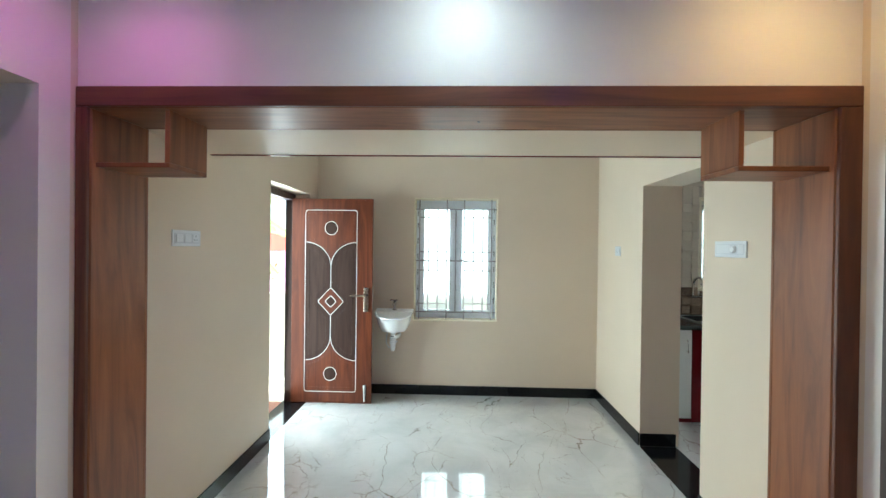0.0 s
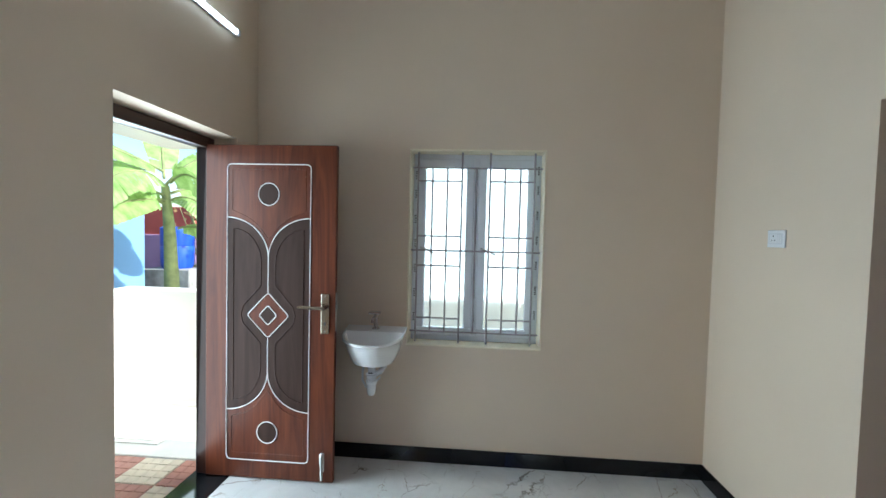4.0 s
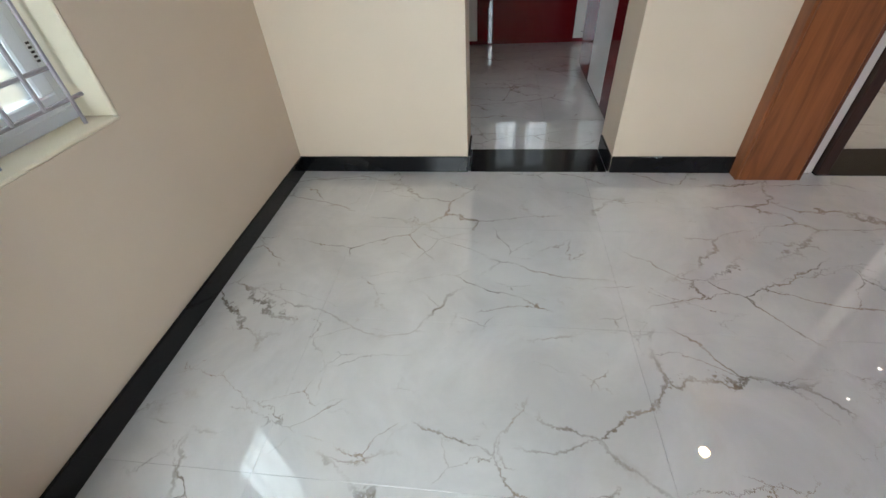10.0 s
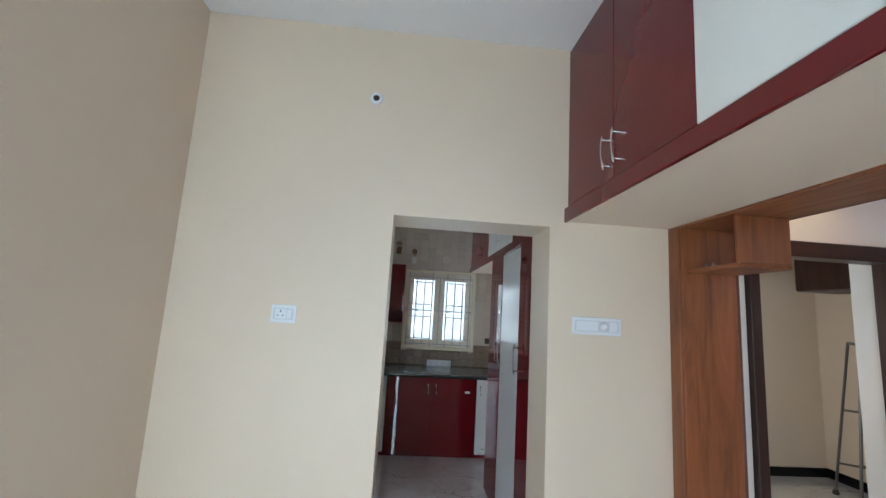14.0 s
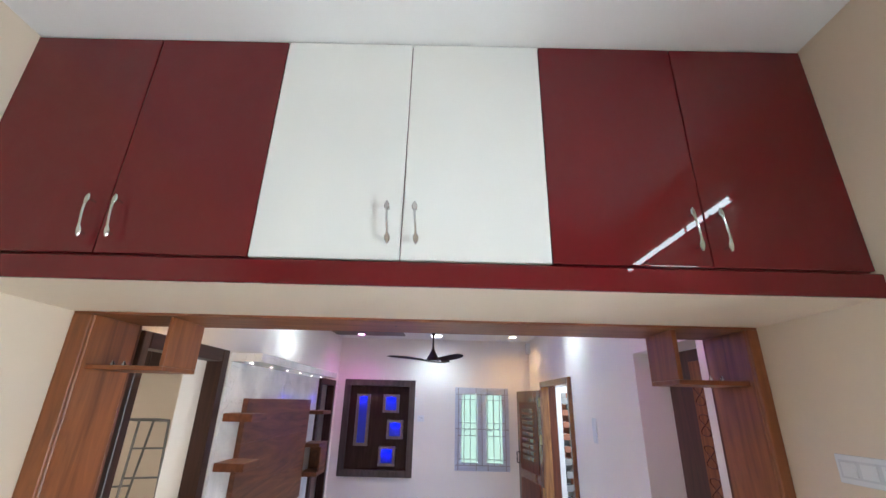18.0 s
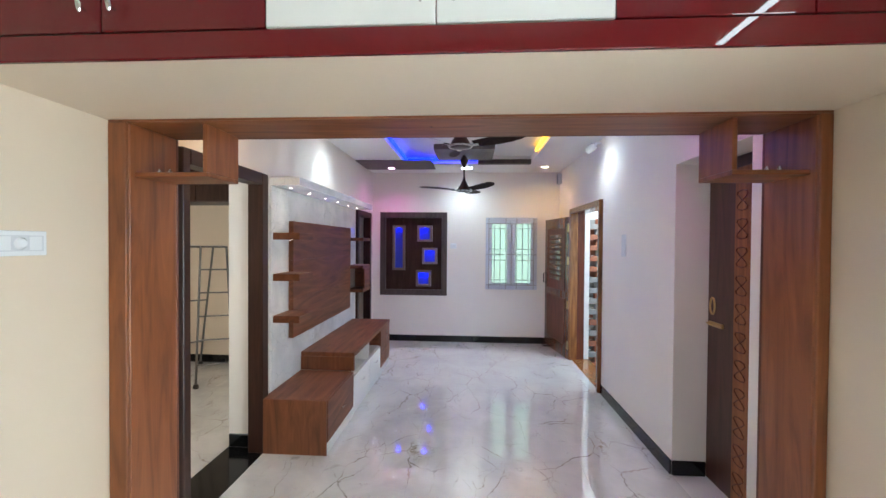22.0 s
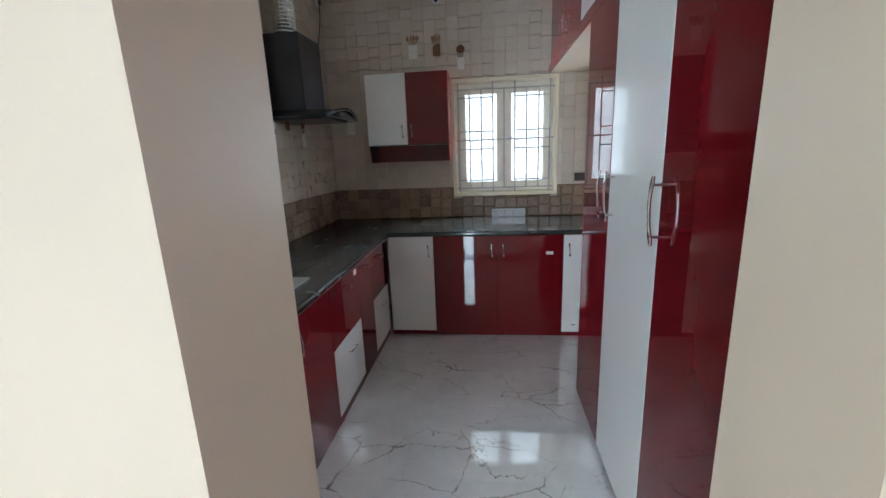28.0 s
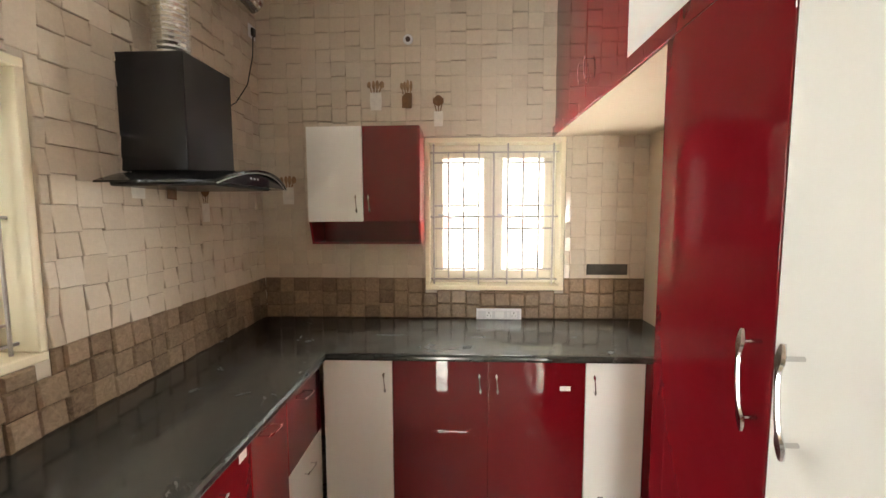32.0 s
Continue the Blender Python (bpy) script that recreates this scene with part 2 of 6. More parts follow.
def glow(name, c, power):
    m, n, l, p = nodes(name)
    setp(p, Base_Color=(*c, 1), Emission_Color=(*c, 1), Emission_Strength=power, Roughness=0.4)
    return m


def glass(name, c=(1, 1, 1), rough=0.0):
    m, n, l, p = nodes(name)
    setp(p, Base_Color=(*c, 1), Roughness=rough, Transmission_Weight=1.0, IOR=1.1)
    return m


def smudged(name, c, polished, hazy, scale=3.0, spec=0.5, coat=0.0, stretch=(1, 1, 1), haze=None):
    """A polished sheet with dried wipe marks: the gloss changes in broad streaks."""
    m, n, l, p = nodes(name)
    a = noise_tex(n, l, coords(n, l, stretch), scale, 6, 0.65, 1.0)
    rr = n.new("ShaderNodeMapRange")
    rr.inputs["From Min"].default_value, rr.inputs["From Max"].default_value = 0.42, 0.72
    rr.inputs["To Min"].default_value, rr.inputs["To Max"].default_value = polished, hazy
    l.new(a.outputs[0], rr.inputs[0])
    l.new(rr.outputs[0], p.inputs["Roughness"])
    r = ramp(n, [(0.42, c), (0.75, haze or shade(c, 1.15))])
    l.new(a.outputs[0], r.inputs[0])
    f = noise_tex(n, l, coords(n, l, (1, 1, 0.45)), 11, 2, 0.4)
    l.new(r.outputs[0], p.inputs["Base Color"])
    bump(n, l, p, f.outputs[0], 0.10, 0.0006)
    setp(p, Specular_IOR_Level=spec, Coat_Weight=coat, Coat_Roughness=0.05)
    return m


CREAM = plaster("cream_emulsion", (0.735, 0.612, 0.475))
IVORY = plaster("ivory_emulsion", (0.81, 0.755, 0.71))
WHITE_PLASTER = plaster("white_ceiling_paint", (0.82, 0.81, 0.80))
OUTPAINT = plaster("cream_exterior_paint", (0.87, 0.84, 0.76))
REVEAL = plaster("pale_reveal_paint", (0.87, 0.79, 0.61))
FLOOR = marble("marble_print_tile", (0.71, 0.705, 0.69), (0.585, 0.582, 0.572), (0.11, 0.085, 0.06), 0.012, 1.0, 0.85, (0.27, 0.175, 0.09), 1.0, 1.0)
MARBLE_PANEL = marble("grey_marble_sheet", (0.85, 0.85, 0.86), (0.70, 0.71, 0.73), (0.42, 0.42, 0.45), 0.15, 1.6, 0.6)
GROUT = surface("pale_grout", (0.66, 0.65, 0.63), 0.6)
BLACK_TILE = surface("black_polished_skirting", (0.008, 0.008, 0.009), 0.1, 0.3, 3, 120, 0.03, spec=0.3)
GRANITE = smudged("black_granite", (0.016, 0.016, 0.015), 0.09, 0.34, 4.0, 0.55, 0.0, (1, 1, 1), (0.055, 0.055, 0.05))
MAROON = smudged("gloss_maroon_laminate", (0.125, 0.0045, 0.008), 0.012, 0.04, 3.0, 0.5, 0.0, (1, 1, 0.6), (0.135, 0.008, 0.012))
GLOSS_WHITE = surface("gloss_white_laminate", (0.80, 0.80, 0.775), 0.12, 0.02, 2, 30, 0.02, coat=0.4)
MAROON_EDGE = surface("maroon_edge_band", (0.16, 0.01, 0.015), 0.2, 0.05)
WOOD_Z = wood("teak_laminate_upright", (0.150, 0.045, 0.014), (0.32, 0.105, 0.033), 2, 0.3, 0.12)
WOOD_X = wood("teak_laminate_beam", (0.135, 0.041, 0.014), (0.31, 0.104, 0.034), 0, 0.38, 0.05)
# the teak colours at about half strength, used only on the arch's south trim
TRIM_X = wood("darkened_teak_south_beam", (0.070, 0.019, 0.008), (0.165, 0.048, 0.018), 0, 0.4, 0.05)
TRIM_Z = wood("darkened_teak_south_upright", (0.070, 0.019, 0.008), (0.165, 0.048, 0.018), 2, 0.4, 0.05)
WOOD_Y = wood("walnut_laminate", (0.095, 0.029, 0.011), (0.24, 0.080, 0.030), 1, 0.42, 0.0)
WALNUT_Z = wood("walnut_laminate_upright", (0.098, 0.030, 0.011), (0.245, 0.082, 0.031), 2, 0.42, 0.0)
BOX_WOOD = wood("taupe_box_laminate", (0.14, 0.102, 0.092), (0.24, 0.18, 0.16), 2, 0.4, 0.05)
MAHOGANY = wood("mahogany_membrane", (0.066, 0.014, 0.005), (0.165, 0.040, 0.014), 2, 0.36, 0.08, spec=0.35)
DARK_PANEL = wood("dark_brown_membrane", (0.030, 0.014, 0.010), (0.056, 0.028, 0.020), 2, 0.5, 0.0, spec=0.2)
DARK_FRAME = wood("dark_brown_door_frame", (0.024, 0.010, 0.007), (0.056, 0.023, 0.015), 2, 0.32, 0.1, spec=0.3)
DARK_FRAME_Y = wood("dark_brown_head_frame", (0.024, 0.010, 0.007), (0.056, 0.023, 0.015), 1, 0.32, 0.1, spec=0.3)
BATH_WOOD = wood("dark_red_brown_door", (0.035, 0.013, 0.009), (0.085, 0.03, 0.02), 2, 0.3, 0.2)
DULL_STEEL = surface("dull_steel_tube", (0.16, 0.15, 0.14), 0.45, 0.2, 4, 60, 0.1, metal=0.8)
TEAK_DARK = wood("dark_polished_teak", (0.085, 0.028, 0.010), (0.24, 0.088, 0.027), 2, 0.2, 0.5)
TEAK = wood("polished_teak", (0.16, 0.05, 0.012), (0.38, 0.15, 0.035), 2, 0.18, 0.6)
TEAK_MATT = wood("orange_carved_strip", (0.17, 0.055, 0.016), (0.36, 0.135, 0.042), 2, 0.4, 0.0)
GREYWOOD = wood("grey_brown_laminate", (0.045, 0.032, 0.030), (0.10, 0.072, 0.065), 2, 0.4, 0.05)
BEADING = surface("white_inlay_line", (0.78, 0.76, 0.74), 0.35, 0.03)
CHROME = surface("chrome", (0.62, 0.62, 0.63), 0.14, 0.02, 3, 40, 0, metal=1.0)
STEEL = surface("brushed_steel", (0.55, 0.54, 0.52), 0.28, 0.06, 3, 90, 0.05, metal=1.0, stretch=(1, 8, 1))
ANTIQUE = surface("aged_nickel", (0.46, 0.40, 0.32), 0.24, 0.15, 6, 60, 0.05, metal=1.0)
GOLD = surface("aged_brass", (0.55, 0.38, 0.16), 0.28, 0.1, 3, 60, 0.05, metal=1.0)
CERAMIC = surface("white_ceramic", (0.90, 0.90, 0.89), 0.1, 0.015, 2, 20, 0.0, coat=0.5)
UPVC = surface("white_upvc", (0.84, 0.88, 0.93), 0.3, 0.03, 3, 80, 0.03)
UPVC_CREAM = surface("cream_upvc", (0.82, 0.77, 0.66), 0.3, 0.03, 3, 80, 0.03)
GRILLE_PALE = surface("pale_enamel_bar", (0.46, 0.42, 0.41), 0.45, 0.12, 8, 90, 0.1)
UPVC_GREY = surface("grey_painted_frame", (0.56, 0.58, 0.68), 0.4, 0.06)
GRILLE = surface("grey_enamel_bar", (0.36, 0.34, 0.37), 0.45, 0.12, 8, 90, 0.1)
PLASTIC = surface("white_switch_plastic", (0.80, 0.81, 0.83), 0.22, 0.015)
PLASTIC_DIM = surface("pale_grey_plastic", (0.62, 0.63, 0.66), 0.3, 0.02)
BLACK_PLASTIC = surface("black_plastic", (0.012, 0.012, 0.012), 0.35, 0.1)
BLACK_METAL = surface("black_powder_coat", (0.010, 0.010, 0.013), 0.24, 0.15, 4, 80, 0.0)
BLACK_GLASS = surface("black_toughened_glass", (0.01, 0.01, 0.012), 0.05, 0.05, 2, 20, 0.0)
SINK_BLACK = surface("black_quartz_sink", (0.006, 0.006, 0.006), 0.3, 0.2, 5, 200, 0.05)
FOIL = surface("aluminium_foil_duct", (0.72, 0.71, 0.68), 0.25, 0.08, 6, 40, 0.2, metal=1.0)
INK = surface("dark_print_ink", (0.03, 0.03, 0.04), 0.6, 0.1)
LABEL = surface("white_paper_label", (0.78, 0.77, 0.74), 0.6, 0.03)
# pane colours are kept dark to dim the lamps and backdrops seen through them
PANE_KITCHEN = glass("dimmed_kitchen_glass", (0.022, 0.0228, 0.0234), 0.12)
PANE_PASSAGE = glass("dimmed_frosted_kitchen_glass", (0.12, 0.123, 0.126), 0.2)
PANE = glass("dimmed_frosted_window_glass", (0.21, 0.222, 0.221), 0.3)
TILE_BEIGE = relief_tile("beige_relief_tile", (0.70, 0.61, 0.50), (0.57, 0.485, 0.39), 0.09, 0.10, 0.3)
TILE_BROWN = relief_tile("brown_relief_tile", (0.38, 0.27, 0.185), (0.085, 0.055, 0.037), 0.12, 0.8, 0.28)
CUP_PRINT = surface("cup_print_glaze", (0.80, 0.77, 0.71), 0.15, 0.08, 30, 60, 0.0)
SPOON_PRINT = surface("spoon_print_glaze", (0.20, 0.10, 0.045), 0.15, 0.2, 40, 60, 0.0)
SPOON_PALE = surface("pale_spoon_print_glaze", (0.34, 0.21, 0.12), 0.15, 0.25, 40, 60, 0.0)
TILE_JOINT = surface("tile_joint", (0.52, 0.45, 0.37), 0.5, 0.1)
# the niche LEDs' blue light is put into this base colour too
BOX_BLUE = surface("blue_led_glow_box_back", (0.03, 0.06, 0.55), 0.5, 0.05)
BLUE_WALL = plaster("blue_house_paint", (0.20, 0.36, 0.58))
GROUND_TILE_RED = surface("red_paving_tile", (0.50, 0.24, 0.18), 0.6, 0.12, 5, 90, 0.3)
GROUND_TILE_CREAM = surface("cream_paving_tile", (0.70, 0.60, 0.46), 0.6, 0.12, 5, 90, 0.3)
CONCRETE = surface("pale_screed", (0.78, 0.75, 0.69), 0.8, 0.1, 3, 60, 0.3)
# dark colour that holds the shade inside the kitchen wall's slot
SLOT_SHADE = surface("slot_shade", (0.07, 0.06, 0.05), 0.9, 0.3, 12, 80, 0.5)
SOIL = surface("dusty_ground", (0.30, 0.24, 0.18), 0.9, 0.2, 2, 30, 0.5)
BRICK_RED = surface("red_brick", (0.36, 0.13, 0.07), 0.8, 0.3, 6, 80, 0.5)
BRICK_GREY = surface("grey_brick", (0.30, 0.28, 0.26), 0.8, 0.3, 6, 80, 0.5)
BARK = surface("fibrous_stem", (0.22, 0.24, 0.09), 0.7, 0.3, 8, 60, 0.5)
LEAF_DRY = surface("dry_leaf", (0.25, 0.14, 0.05), 0.8, 0.3)
LED_SPOT = glow("warm_spot_led", (1.0, 0.88, 0.72), 7)
LED_BLUE = glow("blue_led", (0.01, 0.02, 1.0), 1.6)
LED_YELLOW = glow("amber_led", (1.0, 0.50, 0.04), 0.9)
LED_WHITE = glow("white_led", (0.95, 0.98, 1.0), 5)
LED_TUBE = glow("cool_white_tube", (0.84, 0.95, 1.0), 4.5)
LED_TUBE_KITCHEN = glow("cool_white_kitchen_tube", (0.92, 0.97, 1.0), 3.2)
LED_PINK = glow("pink_led", (1.0, 0.45, 0.85), 3)
LED_WARM = glow("warm_led", (1.0, 0.80, 0.5), 4)
# glow of the sheets outside the windows, standing in for daylight
OUTSIDE = glow("outdoors_glow", (0.93, 0.99, 1.0), 4.2)
OUTSIDE_KITCHEN = glow("outdoors_glow_kitchen", (0.95, 0.99, 1.0), 10)
OUTSIDE_PASSAGE = glow("outdoors_glow_passage", (0.86, 0.95, 1.0), 2.2)
OUTSIDE_HALL = glow("garden_glow", (0.70, 0.92, 0.78), 0.8)


def leaf_material():
    m, n, l, p = nodes("banana_leaf")
    mp = coords(n, l)
    a = noise_tex(n, l, mp, 7, 4)
    r = ramp(n, [(0.3, (0.20, 0.33, 0.07)), (0.7, (0.44, 0.58, 0.20))])
    l.new(a.outputs[0], r.inputs[0])
    l.new(r.outputs[0], p.inputs["Base Color"])
    tr = n.new("ShaderNodeBsdfTranslucent")
    l.new(r.outputs[0], tr.inputs[0])
    mix = n.new("ShaderNodeMixShader")
    mix.inputs[0].default_value = 0.4
    l.new(p.outputs[0], mix.inputs[1])
    l.new(tr.outputs[0], mix.inputs[2])
    l.new(mix.outputs[0], n["Material Output"].inputs[0])
    setp(p, Roughness=0.4)
    return m


LEAF = leaf_material()

# ---------------- building helpers ----------------


def box(bm, x0, x1, y0, y1, z0, z1, bevel=0.0, seg=1):
    v = [bm.verts.new(c) for c in ((x0, y0, z0), (x1, y0, z0), (x1, y1, z0), (x0, y1, z0), (x0, y0, z1), (x1, y0, z1), (x1, y1, z1), (x0, y1, z1))]
    f = [bm.faces.new([v[i] for i in q]) for q in ((3, 2, 1, 0), (4, 5, 6, 7), (0, 1, 5, 4), (1, 2, 6, 5), (2, 3, 7, 6), (3, 0, 4, 7))]
    if bevel:
        edges = list({e for g in f for e in g.edges})
        bmesh.ops.bevel(bm, geom=edges, offset=bevel, segments=seg, affect="EDGES", profile=0.5)
    return bm


def boxed(x0, x1, y0, y1, z0, z1, bevel=0.0, seg=1):
    return box(bmesh.new(), x0, x1, y0, y1, z0, z1, bevel, seg)


def tube(bm, pts, r, sides=8, closed=False, flat=1.0):
    """A tube along points; r is one radius or one for each point."""
    pts = [Vector(p) for p in pts]
    rad = r if isinstance(r, (list, tuple)) else [r] * len(pts)
    rings, n = [], len(pts)
    side = None
    for i, p in enumerate(pts):
        a = pts[(i - 1) % n] if closed or i else p
        b = pts[(i + 1) % n] if closed or i < n - 1 else p
        d = (b - a).normalized()
        if side is None:
            side = d.orthogonal().normalized()
        side = (side - d * side.dot(d))
        side = side.normalized() if side.length > 1e-5 else d.orthogonal().normalized()
        up = d.cross(side)
        rings.append([bm.verts.new(p + rad[i] * (math.cos(t) * side + flat * math.sin(t) * up)) for t in (2 * math.pi * k / sides for k in range(sides))])
    for i in range(n if closed else n - 1):
        a, b = rings[i], rings[(i + 1) % n]
        for k in range(sides):
            bm.faces.new((a[k], a[(k + 1) % sides], b[(k + 1) % sides], b[k]))
    if not closed:
        bm.faces.new(list(reversed(rings[0])))
        bm.faces.new(rings[-1])
    return bm


def lathe(bm, rings, centre=(0, 0, 0), sides=24, caps=True):
    """Rings of (radius, height) turned about z."""
    c = Vector(centre)
    rows = [[bm.verts.new(c + Vector((r * math.cos(a), r * math.sin(a), z))) for a in (2 * math.pi * k / sides for k in range(sides))] for r, z in rings]
    for a, b in zip(rows, rows[1:]):
        for k in range(sides):
            bm.faces.new((a[k], a[(k + 1) % sides], b[(k + 1) % sides], b[k]))
    if caps:
        bm.faces.new(list(reversed(rows[0])))
        bm.faces.new(rows[-1])
    return bm


def slab(bm, outline, axis, d0, d1):
    """A flat piece: an outline of (u, v), thick from d0 to d1 along an axis (0 x: u y, v z; 1 y: u x, v z; 2 z: u x, v y)."""
    put = {0: lambda u, v, d: (d, u, v), 1: lambda u, v, d: (u, d, v), 2: lambda u, v, d: (u, v, d)}[axis]
    a = [bm.verts.new(put(u, v, d0)) for u, v in outline]
    b = [bm.verts.new(put(u, v, d1)) for u, v in outline]
    bm.faces.new(a)
    bm.faces.new(list(reversed(b)))
    for i in range(len(a)):
        j = (i + 1) % len(a)
        bm.faces.new((a[j], a[i], b[i], b[j]))
    return bm


def mesh_of(name, bm, material, smooth=False):
    bmesh.ops.recalc_face_normals(bm, faces=bm.faces)
    me = bpy.data.meshes.new(name)
    bm.to_mesh(me)
    bm.free()
    me.materials.append(material)
    if smooth:
        me.shade_smooth()
        me.set_sharp_from_angle(angle=radians(35))
    return me


def part(name, bm, material, parent, label="", smooth=False, m=None, kind=""):
    """One mesh under a thing or a part, given in the world's coordinates (or moved by m)."""
    if m is not None:
        bm.transform(m)
    ob = new(name, mesh_of(name, bm, material, smooth))
    ob.parent = parent
    if parent.type == "EMPTY":
        ob.matrix_parent_inverse = parent.matrix_basis.inverted()
    return tagged(ob, label, kind=kind)


def thing(name, at, label, category, group="", kind=""):
    ob = new(name)
    ob.empty_display_size = 0.1
    ob.matrix_basis = at if isinstance(at, Matrix) else Matrix.Translation(at)
    return tagged(ob, label, category, group, kind)


def solid(name, bm, material, label, category, group="", kind="", smooth=False, m=None):
    if m is not None:
        bm.transform(m)
    return tagged(new(name, mesh_of(name, bm, material, smooth)), label, category, group, kind)


def wall(name, axis, d0, d1, u0, u1, z0, z1, holes, material, label):
    """A wall across x (axis 0) or y (axis 1) from d0 to d1, along u, with holes (u0, u1, z0, z1)."""
    us = sorted({u0, u1, *(v for h in holes for v in h[:2] if u0 < v < u1)})
    zs = sorted({z0, z1, *(v for h in holes for v in h[2:] if z0 < v < z1)})
    full = {(i, j) for i in range(len(us) - 1) for j in range(len(zs) - 1)
            if not any(h[0] <= (us[i] + us[i + 1]) / 2 <= h[1] and h[2] <= (zs[j] + zs[j + 1]) / 2 <= h[3] for h in holes)}
    bm, made = bmesh.new(), {}

    def v(i, j, k):
        if (i, j, k) not in made:
            d = d1 if k else d0
            made[i, j, k] = bm.verts.new((d, us[i], zs[j]) if axis == 0 else (us[i], d, zs[j]))
        return made[i, j, k]

    for i, j in full:
        for k in (0, 1):
            bm.faces.new([v(i, j, k), v(i + 1, j, k), v(i + 1, j + 1, k), v(i, j + 1, k)])
        for near, a, b in (((i - 1, j), (i, j), (i, j + 1)), ((i + 1, j), (i + 1, j), (i + 1, j + 1)), ((i, j - 1), (i, j), (i + 1, j)), ((i, j + 1), (i, j + 1), (i + 1, j + 1))):
            if near not in full:
                bm.faces.new([v(*a, 0), v(*b, 0), v(*b, 1), v(*a, 1)])
    return solid(name, bm, material, label, "wall", kind="structure")


FACE_S, FACE_W = pose(0, 0, 0, 0, 0, 180), pose(0, 0, 0, 0, 0, 90)


def facing(side, x, y, z):
    """Local u to the side, d out of the face, z up, for a face that looks north, south, west or east."""
    return Matrix.Translation((x, y, z)) @ pose(0, 0, 0, 0, 0, {"n": 0, "s": 180, "w": 90, "e": -90}[side])

# ---------------- structure ----------------
XW, XE, YN, YS, TOP = -0.74, 2.22, 4.89, -2.50, 3.08
KE, KN, KS = 5.715, 4.955, 2.31

wall("wall_north", 1, YN, 5.09, -0.98, 2.505, 0, TOP, [(0.293, 1.178, 0.782, 2.08)], CREAM, "cream painted dining wall with a grilled window")
wall("wall_west_dining", 0, -0.98, XW, 2.06, YN, 0, TOP, [(3.77, 4.65, -1, 2.08)], CREAM, "cream painted wall with the back door opening")
wall("wall_west_hall", 0, -0.98, XW, -2.7, 2.06, 0, TOP, [(-1.68, -0.36, -1, 2.06), (1.175, 1.94, -1, 2.128)], IVORY, "ivory painted hall wall with the main door")
wall("wall_east_dining", 0, XE, 2.525, 2.06, 5.09, 0, TOP, [(3.047, 3.86, -1, 2.07)], CREAM, "cream painted wall with the kitchen opening")
wall("wall_east_hall", 0, XE, 2.505, -2.7, 2.06, 0, TOP, [(1.03, 1.978, -1, 2.095), (-2.28, -1.48, -1, 2.04)], IVORY, "ivory painted hall wall with two bedroom doors")
wall("wall_south", 1, -2.7, YS, XW, XE, 0, TOP, [(-0.40, 0.406, 0.85, 1.988), (1.08, 2.04, 0.80, 2.01)], IVORY, "ivory painted far hall wall with window and niche")
wall("wall_over_arch", 1, 2.09, 2.385, XW, XE, 2.165, TOP, [], IVORY, "painted wall above the wooden arch")
wall("wall_kitchen_north", 1, KN, 5.155, 2.505, 5.92, 0, 3.12, [(3.28, 4.167, 1.135, 2.12)], TILE_JOINT, "tiled kitchen wall with a grilled window")
wall("wall_kitchen_east", 0, KE, 5.92, 2.1, KN, 0, 3.12, [(2.853, 3.807, 1.085, 2.13)], TILE_JOINT, "tiled kitchen wall with a grilled window")
wall("wall_kitchen_south", 1, 2.1, KS, 2.505, KE, 0, 3.12, [], CREAM, "cream painted kitchen end wall")
wall("wall_bedroom_north", 1, 2.0, 2.098, 2.505, 5.6, 0, 2.9, [], CREAM, "cream bedroom wall")
wall("wall_bedroom_east", 0, 4.75, 4.95, -1.2, 2.0, 0, 2.9, [], CREAM, "cream bedroom wall")
wall("wall_bedroom_south", 1, -1.3, -1.1, 2.505, 4.95, 0, 2.9, [], CREAM, "cream bedroom wall")
wall("wall_second_bedroom_east", 0, 3.7, 3.9, -2.7, -1.3, 0, 2.9, [], CREAM, "cream wall of the second bedroom")
wall("wall_second_bedroom_south", 1, -2.7, -2.55, 2.505, 3.7, 0, 2.9, [], CREAM, "cream wall of the second bedroom")
wall("wall_bathroom_backing", 0, -1.15, -1.08, 1.0, 2.1, 0, 2.3, [], CREAM, "wall behind the bathroom door")

solid("floor", boxed(-0.98, 5.92, -2.7, 5.155, -0.16, -0.012), GROUT, "grouted bed under the polished floor tiles", "floor", kind="structure")
solid("ceiling", boxed(-0.98, 2.505, 2.405, 5.09, TOP, TOP + 0.12), WHITE_PLASTER, "white painted dining ceiling", "ceiling", kind="structure")
solid("ceiling_kitchen", boxed(2.505, 5.92, 2.1, 5.155, 3.12, 3.24), WHITE_PLASTER, "white painted kitchen ceiling", "ceiling", kind="structure")
solid("ceiling_bedroom", boxed(2.505, 4.95, -2.7, 2.098, 2.9, 3.0), WHITE_PLASTER, "white painted bedroom ceiling", "ceiling", kind="structure")

# false ceiling of the hall: a dropped border round a raised tray
bm = bmesh.new()
FC, TRAY = 2.70, 2.80
box(bm, XW, XE, YS, -1.75, FC, 2.86)
box(bm, XW, XE, 1.25, 2.09, FC, 2.86)
box(bm, XW, -0.18, -1.75, 1.25, FC, 2.86)
box(bm, 1.58, XE, -1.75, 1.25, FC, 2.86)
box(bm, -0.18, 1.58, -1.75, 1.25, TRAY, 2.86)
solid("ceiling_hall", bm, WHITE_PLASTER, "white gypsum false ceiling with a raised tray", "ceiling", kind="structure")
solid("ceiling_trim", boxed(-0.18, 0.55, -1.79, -1.70, FC - 0.012, FC + 0.05, 0.003), GREYWOOD, "grey-brown laminate band on the false ceiling", "trim", kind="structure")
